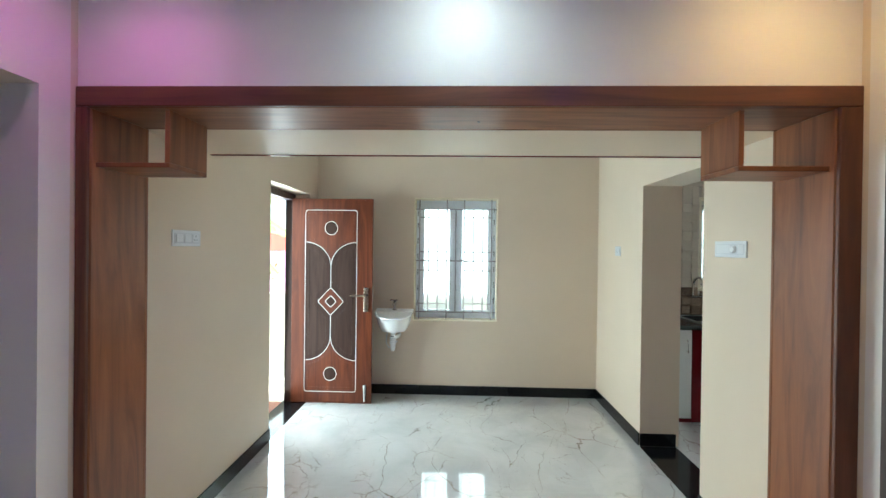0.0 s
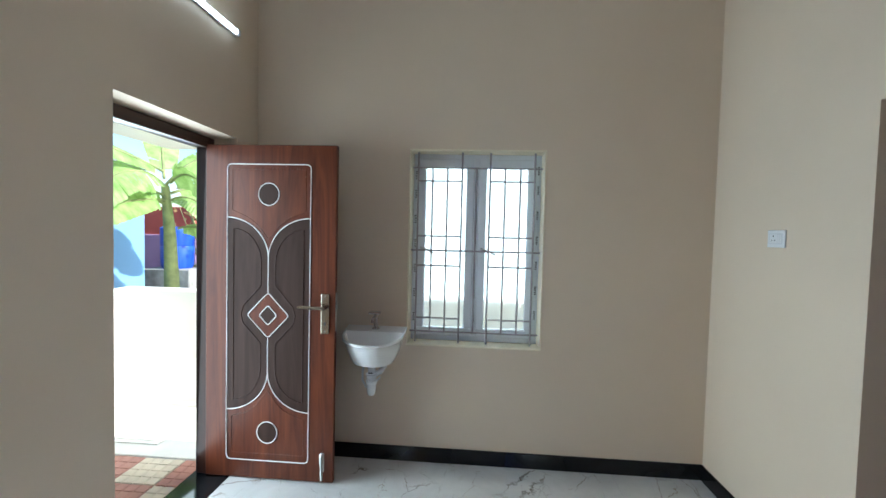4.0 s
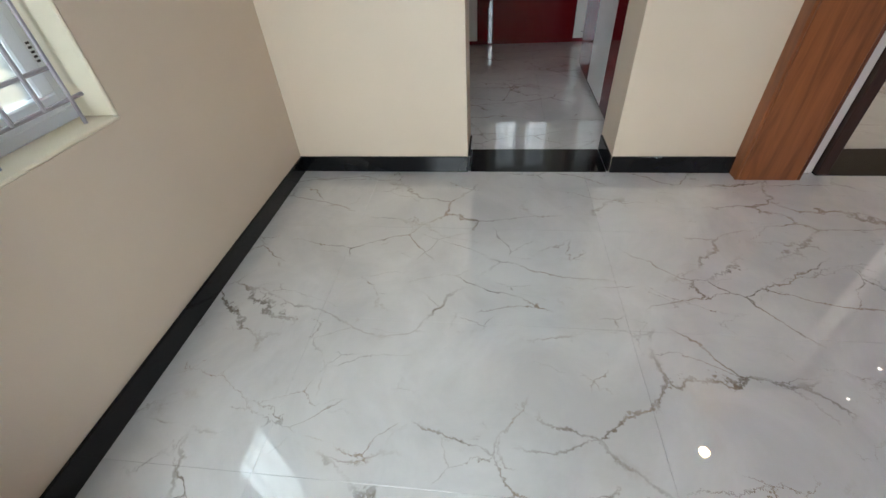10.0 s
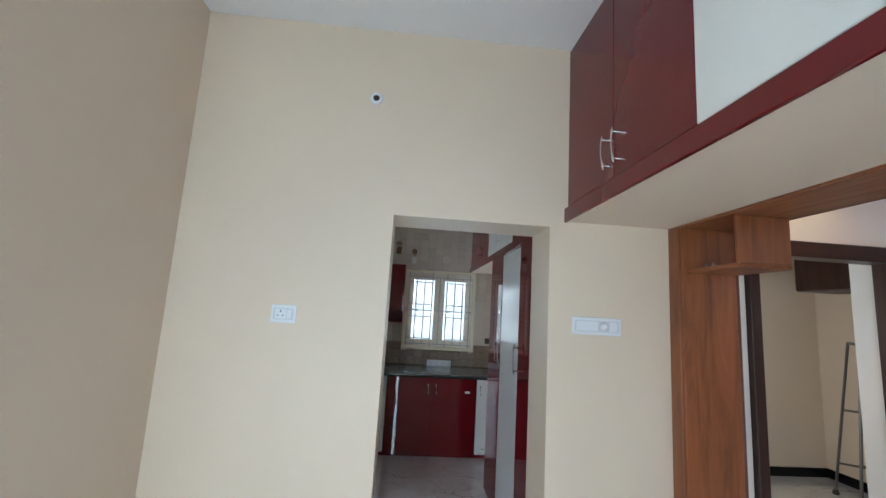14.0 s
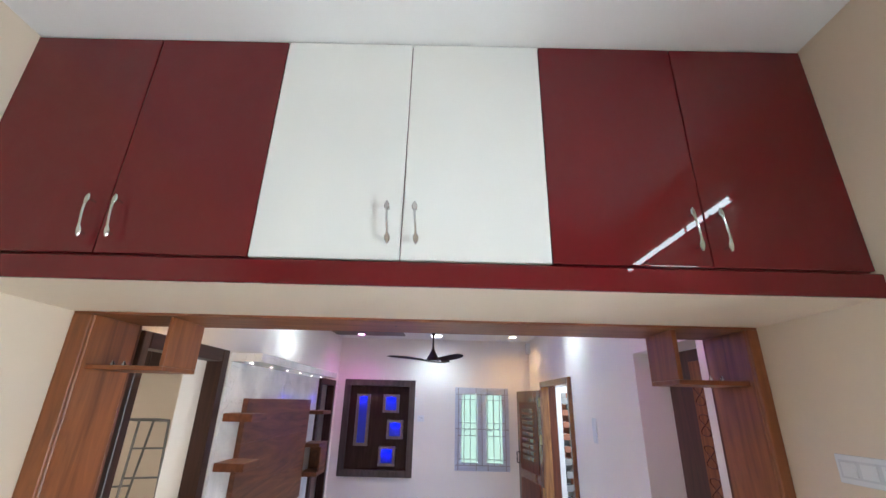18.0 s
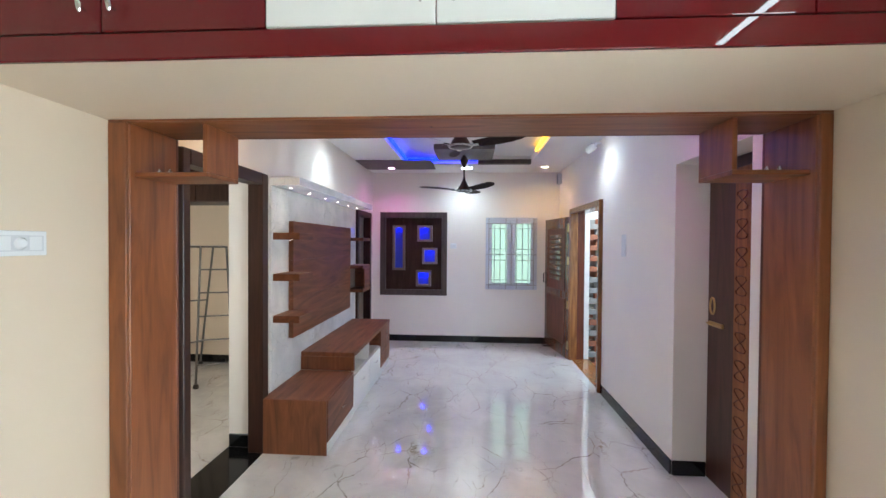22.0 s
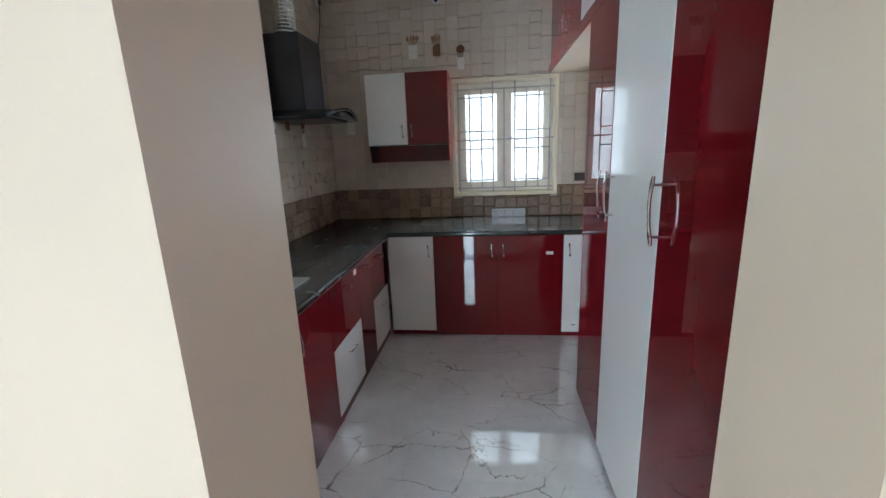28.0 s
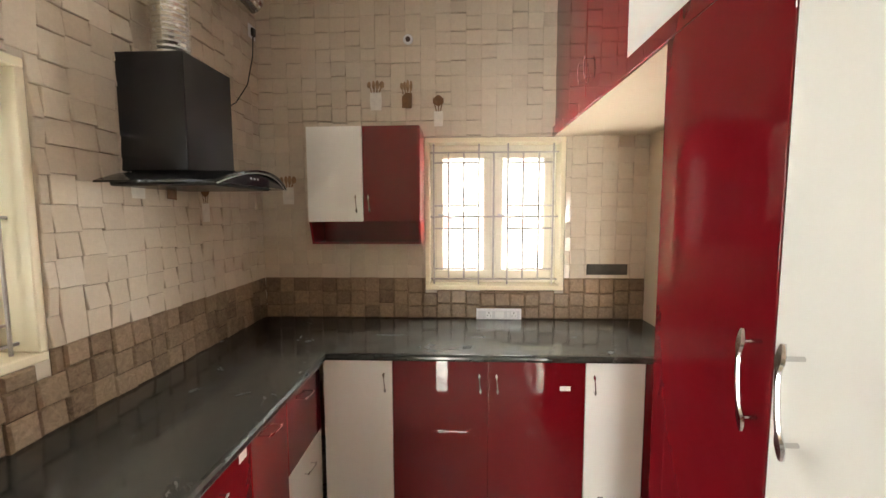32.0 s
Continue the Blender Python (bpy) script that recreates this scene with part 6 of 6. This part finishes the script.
house = thing("neighbour_house", (-6.5, 7, -0.2), "blue painted neighbouring house with a white coping", "house")
part("wall", boxed(-9, -5.0, 1.0, 9.0, -0.2, 2.50, 0.01), BLUE_WALL, house)
part("coping", boxed(-9.1, -4.86, 0.9, 9.1, 2.50, 2.62, 0.01), OUTPAINT, house, "white coping slab")
part("upper_wall", boxed(-9, -5.6, 1.0, 9.0, 2.62, 3.6, 0.01), OUTPAINT, house, "pale upper wall")
house = thing("neighbour_house", (-8, 13, -0.2), "red and lilac painted house behind the banana plant", "house")
part("wall", boxed(-11, -5.2, 10.6, 15, -0.2, 1.35, 0.01), surface("lilac_paint", (0.45, 0.28, 0.42), 0.6, 0.1), house, "lilac lower wall")
part("upper_wall", boxed(-11, -5.25, 10.65, 15, 1.35, 1.95, 0.01), surface("red_paint", (0.50, 0.10, 0.07), 0.6, 0.1), house, "red upper wall")
# drum shape in place of a hanging blue cloth, on an added base
cloth_ob = solid("blue_cloth_stand_in", lathe(bmesh.new(), [(0.24, 0), (0.27, 0.05), (0.28, 0.4), (0.27, 0.42), (0.28, 0.44), (0.28, 0.75), (0.24, 0.78)], (-4.85, 9.6, 0.75), 20), surface("blue_cloth_colour", (0.02, 0.08, 0.55), 0.4, 0.1), "blue drum shape standing in for a hanging cloth in the neighbour's yard", "drum", smooth=True)
solid("stand_in_base", boxed(-5.3, -4.4, 9.3, 9.95, -0.2, 0.75, 0.02), BRICK_GREY, "added grey block base under the blue cloth's stand-in", "stand")


def banana_leaf(plant, base, tip, lift, width, seed, torn=0.25):
    """A broad leaf on an arching midrib, its halves split into ribbed strips that droop."""
    r = random.Random(seed)
    base, tip = Vector(base), Vector(tip)
    n = 44
    along = (tip - base).normalized()
    across = Vector((0.72, 0, -0.7))
    across = (across - along * across.dot(along)).normalized()
    mid = [base.lerp(tip, t) + Vector((0, 0, lift * 4 * t * (1 - t) * (1 - 0.35 * t))) for t in (i / n for i in range(n + 1))]
    bm = bmesh.new()
    for side in (1, -1):
        gap = 0.0
        droop = r.uniform(0.15, 0.35)
        for i in range(3, n):
            t = i / n
            if r.random() < torn * 0.3:
                gap = 0.008
                droop = r.uniform(0.1, 0.55)
            else:
                gap = 0.0
            w0 = width * math.sin(math.pi * min(1, 0.06 + 0.94 * t)) ** 0.55
            t1 = (i + 1) / n
            w1 = width * math.sin(math.pi * min(0.995, 0.06 + 0.94 * t1)) ** 0.55
            rib = 0.006 * (1 if i % 2 else -1)
            rows = []
            for k in range(4):
                s = k / 3
                a = mid[i].lerp(mid[i + 1], gap * 12 * s) + across * side * w0 * s + Vector((0, 0, -droop * w0 * s * s + rib * s)) + (mid[i + 1] - mid[i]) * 1.6 * s
                b = mid[i + 1] + across * side * w1 * s + Vector((0, 0, -droop * w1 * s * s - rib * s)) + (mid[i + 1] - mid[i]) * 1.6 * s
                rows.append((bm.verts.new(a), bm.verts.new(b)))
            for p, q in zip(rows, rows[1:]):
                bm.faces.new((p[0], p[1], q[1], q[0]))
    leaf_ob = part("leaf", bm, LEAF, plant, smooth=True)
    part("midrib", tube(bmesh.new(), mid, [0.02 * (1 - 0.85 * i / n) for i in range(n + 1)], 6), BARK, leaf_ob, smooth=True)


plant = thing("banana_plant", (-3.7, 7.6, -0.2), "banana plant with broad torn green leaves by the boundary wall", "banana plant")
part("stem", tube(bmesh.new(), [(-3.68, 7.95, -0.2), (-3.68, 7.93, 0.6), (-3.65, 7.85, 1.4), (-3.62, 7.72, 2.1)], [0.12, 0.10, 0.08, 0.05], 12), BARK, plant, smooth=True)
banana_leaf(plant, (-3.62, 7.70, 2.10), (-3.50, 6.10, 1.55), 0.40, 0.27, 1)
banana_leaf(plant, (-3.60, 7.68, 1.90), (-3.38, 5.42, 1.30), 0.14, 0.23, 2)
banana_leaf(plant, (-3.65, 7.72, 2.30), (-3.82, 5.75, 2.62), 0.06, 0.22, 3)
banana_leaf(plant, (-3.62, 7.70, 2.2), (-4.3, 8.4, 3.3), 0.2, 0.25, 4)
banana_leaf(plant, (-3.60, 7.70, 2.1), (-2.9, 8.9, 2.5), 0.4, 0.24, 5)
banana_leaf(plant, (-3.62, 7.70, 1.85), (-4.4, 6.9, 1.35), 0.25, 0.20, 6)
banana_leaf(plant, (-3.60, 7.70, 1.95), (-3.9, 6.3, 1.75), 0.20, 0.19, 7)
banana_leaf(plant, (-3.55, 7.75, 1.9), (-2.72, 7.95, 1.25), 0.30, 0.20, 8)
banana_leaf(plant, (-3.50, 7.80, 1.5), (-2.65, 8.35, 1.00), 0.22, 0.18, 10)
banana_leaf(plant, (-3.60, 7.80, 2.15), (-2.75, 7.45, 1.95), 0.22, 0.20, 11)
banana_leaf(plant, (-3.60, 7.80, 2.0), (-2.6, 8.8, 1.75), 0.25, 0.22, 12)

bush = thing("shrub", (-4.3, 10.2, -0.2), "dry twiggy shrub beyond the wall", "shrub")
r = random.Random(9)
bm, bl = bmesh.new(), bmesh.new()
for k in range(40):
    a = Vector((-4.3, 10.2, -0.2))
    b = a + Vector((r.uniform(-0.9, 0.9), r.uniform(-0.8, 0.6), r.uniform(1.2, 3.0)))
    tube(bm, [a, a.lerp(b, 0.5) + Vector((r.uniform(-0.1, 0.1), 0, 0.1)), b], [0.025, 0.015, 0.005], 5)
    for q in range(12):
        c = a.lerp(b, r.uniform(0.4, 1)) + Vector((r.uniform(-0.15, 0.15), r.uniform(-0.15, 0.15), r.uniform(-0.15, 0.15)))
        d = Vector((r.uniform(-1, 1), r.uniform(-1, 1), r.uniform(-1, 1))).normalized()
        e = d.orthogonal().normalized() * 0.03
        bl.faces.new([bl.verts.new(c + d * 0.05), bl.verts.new(c + e), bl.verts.new(c - d * 0.05), bl.verts.new(c - e)])
part("twigs", bm, BARK, bush)
part("leaves", bl, LEAF_DRY, bush, kind="stuff")

# ---------------- laid pieces ----------------
# paving of the side passage: large squares, each pressed with a small grid
pave = solid("pavement", boxed(-2.53, -0.98, 1.4, 5.9, -0.22, -0.172), GROUT, "paved side passage in red and cream squares", "pavement", kind="structure")
tile_mesh = {}
bm = bmesh.new()
q = 0.30
for i in range(4):
    for j in range(4):
        c = q / 4
        box(bm, i * c + 0.003, (i + 1) * c - 0.003, j * c + 0.003, (j + 1) * c - 0.003, 0.0, 0.0215, 0.002)
box(bm, 0.002, q - 0.002, 0.002, q - 0.002, -0.001, 0.017)
me = mesh_of("paving_tile", bm, GROUND_TILE_RED)
tile_mesh[0] = me
tile_mesh[1] = me.copy()
tile_mesh[1].materials[0] = GROUND_TILE_CREAM
for i in range(5):
    for j in range(11):
        ob = new("paving_tile", tile_mesh[(i + j // 1) % 2])
        ob.parent = pave
        ob.matrix_basis = Matrix.Translation((-2.52 + i * 0.305, 1.62 + j * 0.305, -0.171))

solid("concrete_strip", boxed(-2.529, 2.6, 4.985, 5.899, -0.171, -0.150, 0.004), CONCRETE, "pale sunlit concrete strip with a drain cover", "concrete strip", kind="structure")
cover = thing("drain_cover", (-1.88, 5.3, -0.15), "square pale concrete drain cover in the passage", "drain cover")
part("frame", boxed(-2.11, -1.65, 5.13, 5.50, -0.1495, -0.141, 0.003), CONCRETE, cover)
part("lid", boxed(-2.07, -1.69, 5.17, 5.46, -0.1405, -0.134, 0.004), CONCRETE, cover)

# floor tiles
flr = bpy.data.objects["floor"]
def lay(x0, x1, y0, y1, w, h, ox, oy):
    us = sorted({x0, x1, *(ox + w * k for k in range(-12, 14) if x0 + 0.02 < ox + w * k < x1 - 0.02)})
    vs = sorted({y0, y1, *(oy + h * k for k in range(-12, 14) if y0 + 0.02 < oy + h * k < y1 - 0.02)})
    for a, b in zip(us, us[1:]):
        for c, d in zip(vs, vs[1:]):
            g = 0.00025
            ob = new("floor_tile", mesh_of("floor_tile", boxed(a + g, b - g, c + g, d - g, -0.0105, 0.0, 0.00025), FLOOR))
            ob.parent = flr
lay(XW, XE, YS, YN, 0.6, 1.2, 0.455, 3.19)
lay(2.505, KE, KS, KN, 0.6, 1.2, 2.81, 3.35)
lay(2.505, 4.75, -1.1, 2.0, 0.6, 1.2, 2.81, 0.8)
lay(2.505, 3.7, -2.55, -1.3, 0.6, 1.2, 2.81, -2.0)

# relief tiles of the kitchen walls: square brown blocks in the splash band, pale uneven blocks above
rng = random.Random(5)
def relief_block(verts, faces, side, u0, u1, z0, z1, out, e):
    k = len(verts)
    band = z1 < 1.18
    t = rng.uniform(-0.004, 0.004) if band else rng.choice((-0.0035, -0.0015, 0, 0.0015, 0.0035))
    q = rng.uniform(0.001, 0.005) if band else rng.choice((-0.004, 0.001, 0.005, 0.008))
    d, drop = 0.013 + out, (0.008 if band else 0.003)
    for uu, zz, dd in ((u0, z0, 0), (u1, z0, 0), (u1, z1, 0), (u0, z1, 0)):
        verts.append((uu, zz, dd))
    for uu, zz, dd in ((u0, z0, d + t + q - drop), (u1, z0, d - t + q - drop), (u1, z1, d - t - q - drop), (u0, z1, d + t - q - drop)):
        verts.append((uu, zz, dd))
    for uu, zz, dd in ((u0 + e, z0 + e, d + t + q), (u1 - e, z0 + e, d - t + q), (u1 - e, z1 - e, d - t - q), (u0 + e, z1 - e, d + t - q)):
        verts.append((uu, zz, dd))
    for f in ((8, 9, 10, 11), (4, 5, 9, 8), (5, 6, 10, 9), (6, 7, 11, 10), (7, 4, 8, 11), (0, 1, 5, 4), (1, 2, 6, 5), (2, 3, 7, 6), (3, 0, 4, 7)):
        faces.append([k + i for i in f])

def block_mesh(name, blocks, side, mt):
    verts, faces = [], []
    for b in blocks:
        relief_block(verts, faces, side, *b, 0.008 if b[3] < 1.18 else 0.0025)
    if side == "e":
        pts = [(KE - d, u, z) for u, z, d in verts]
    else:
        pts = [(u, KN - d, z) for u, z, d in verts]
    me = bpy.data.meshes.new(name)
    me.from_pydata(pts, [], faces)
    me.materials.append(mt)
    return me

for side, wall_name, u0, u1, win in (("e", "wall_kitchen_east", KS, KN - 0.012, (2.853, 3.807, 1.085, 2.13)), ("n", "wall_kitchen_north", 2.51, KE - 0.012, (3.28, 4.167, 1.135, 2.12))):
    host = bpy.data.objects[wall_name]
    band, upper = [], []
    n = round((u1 - u0) / 0.1)
    w = (u1 - u0) / n
    for k in range(n):
        lift = rng.choice((-0.012, 0, 0.010))
        cuts = [0.889, 0.9835 + lift, 1.078 + lift, 1.1725]
        for row in range(3):
            band.append((u0 + k * w, u0 + (k + 1) * w, cuts[row], cuts[row + 1], 0.005 * ((k + row) % 2) + rng.choice((0, 0.001, 0.002))))
    for k in range(n):
        cuts = [1.1725] + [1.1725 + 0.0972 * q + rng.choice((-0.009, 0, 0, 0.008)) for q in range(1, 20) if q in (3, 7, 12, 16) or rng.random() > 0.06] + [3.118]
        for row, (a, b) in enumerate(zip(cuts, cuts[1:])):
            upper.append((u0 + k * w, u0 + (k + 1) * w, a, b, rng.choice((0, 0, 0.0008, 0.0016))))

    def clip(b):
        """Cut a block back to the window's opening; None when it lies inside."""
        a0, a1, b0, b1, o = b
        if a1 <= win[0] or a0 >= win[1] or b1 <= win[2] or b0 >= win[3]:
            return b
        if a0 < win[0]:
            a1 = win[0]
        elif a1 > win[1]:
            a0 = win[1]
        elif b0 < win[2]:
            b1 = win[2]
        elif b1 > win[3]:
            b0 = win[3]
        else:
            return None
        return (a0, a1, b0, b1, o) if a1 - a0 > 0.012 and b1 - b0 > 0.012 else None

    band = [c for c in map(clip, band) if c]
    upper = [c for c in map(clip, upper) if c]
    for b in band:
        new("wall_tile", block_mesh("wall_tile", [b], side, TILE_BROWN)).parent = host
    near = [b for b in upper if b[2] < 1.75 and b[0] > 2.6][:180]
    for b in near:
        new("wall_tile", block_mesh("wall_tile", [b], side, TILE_BEIGE)).parent = host
    rest = new("wall_tiles", block_mesh("wall_tiles", [b for b in upper if b not in near], side, TILE_BEIGE))
    rest.parent = host
    tagged(rest, "pale beige relief wall tiles", kind="stuff")
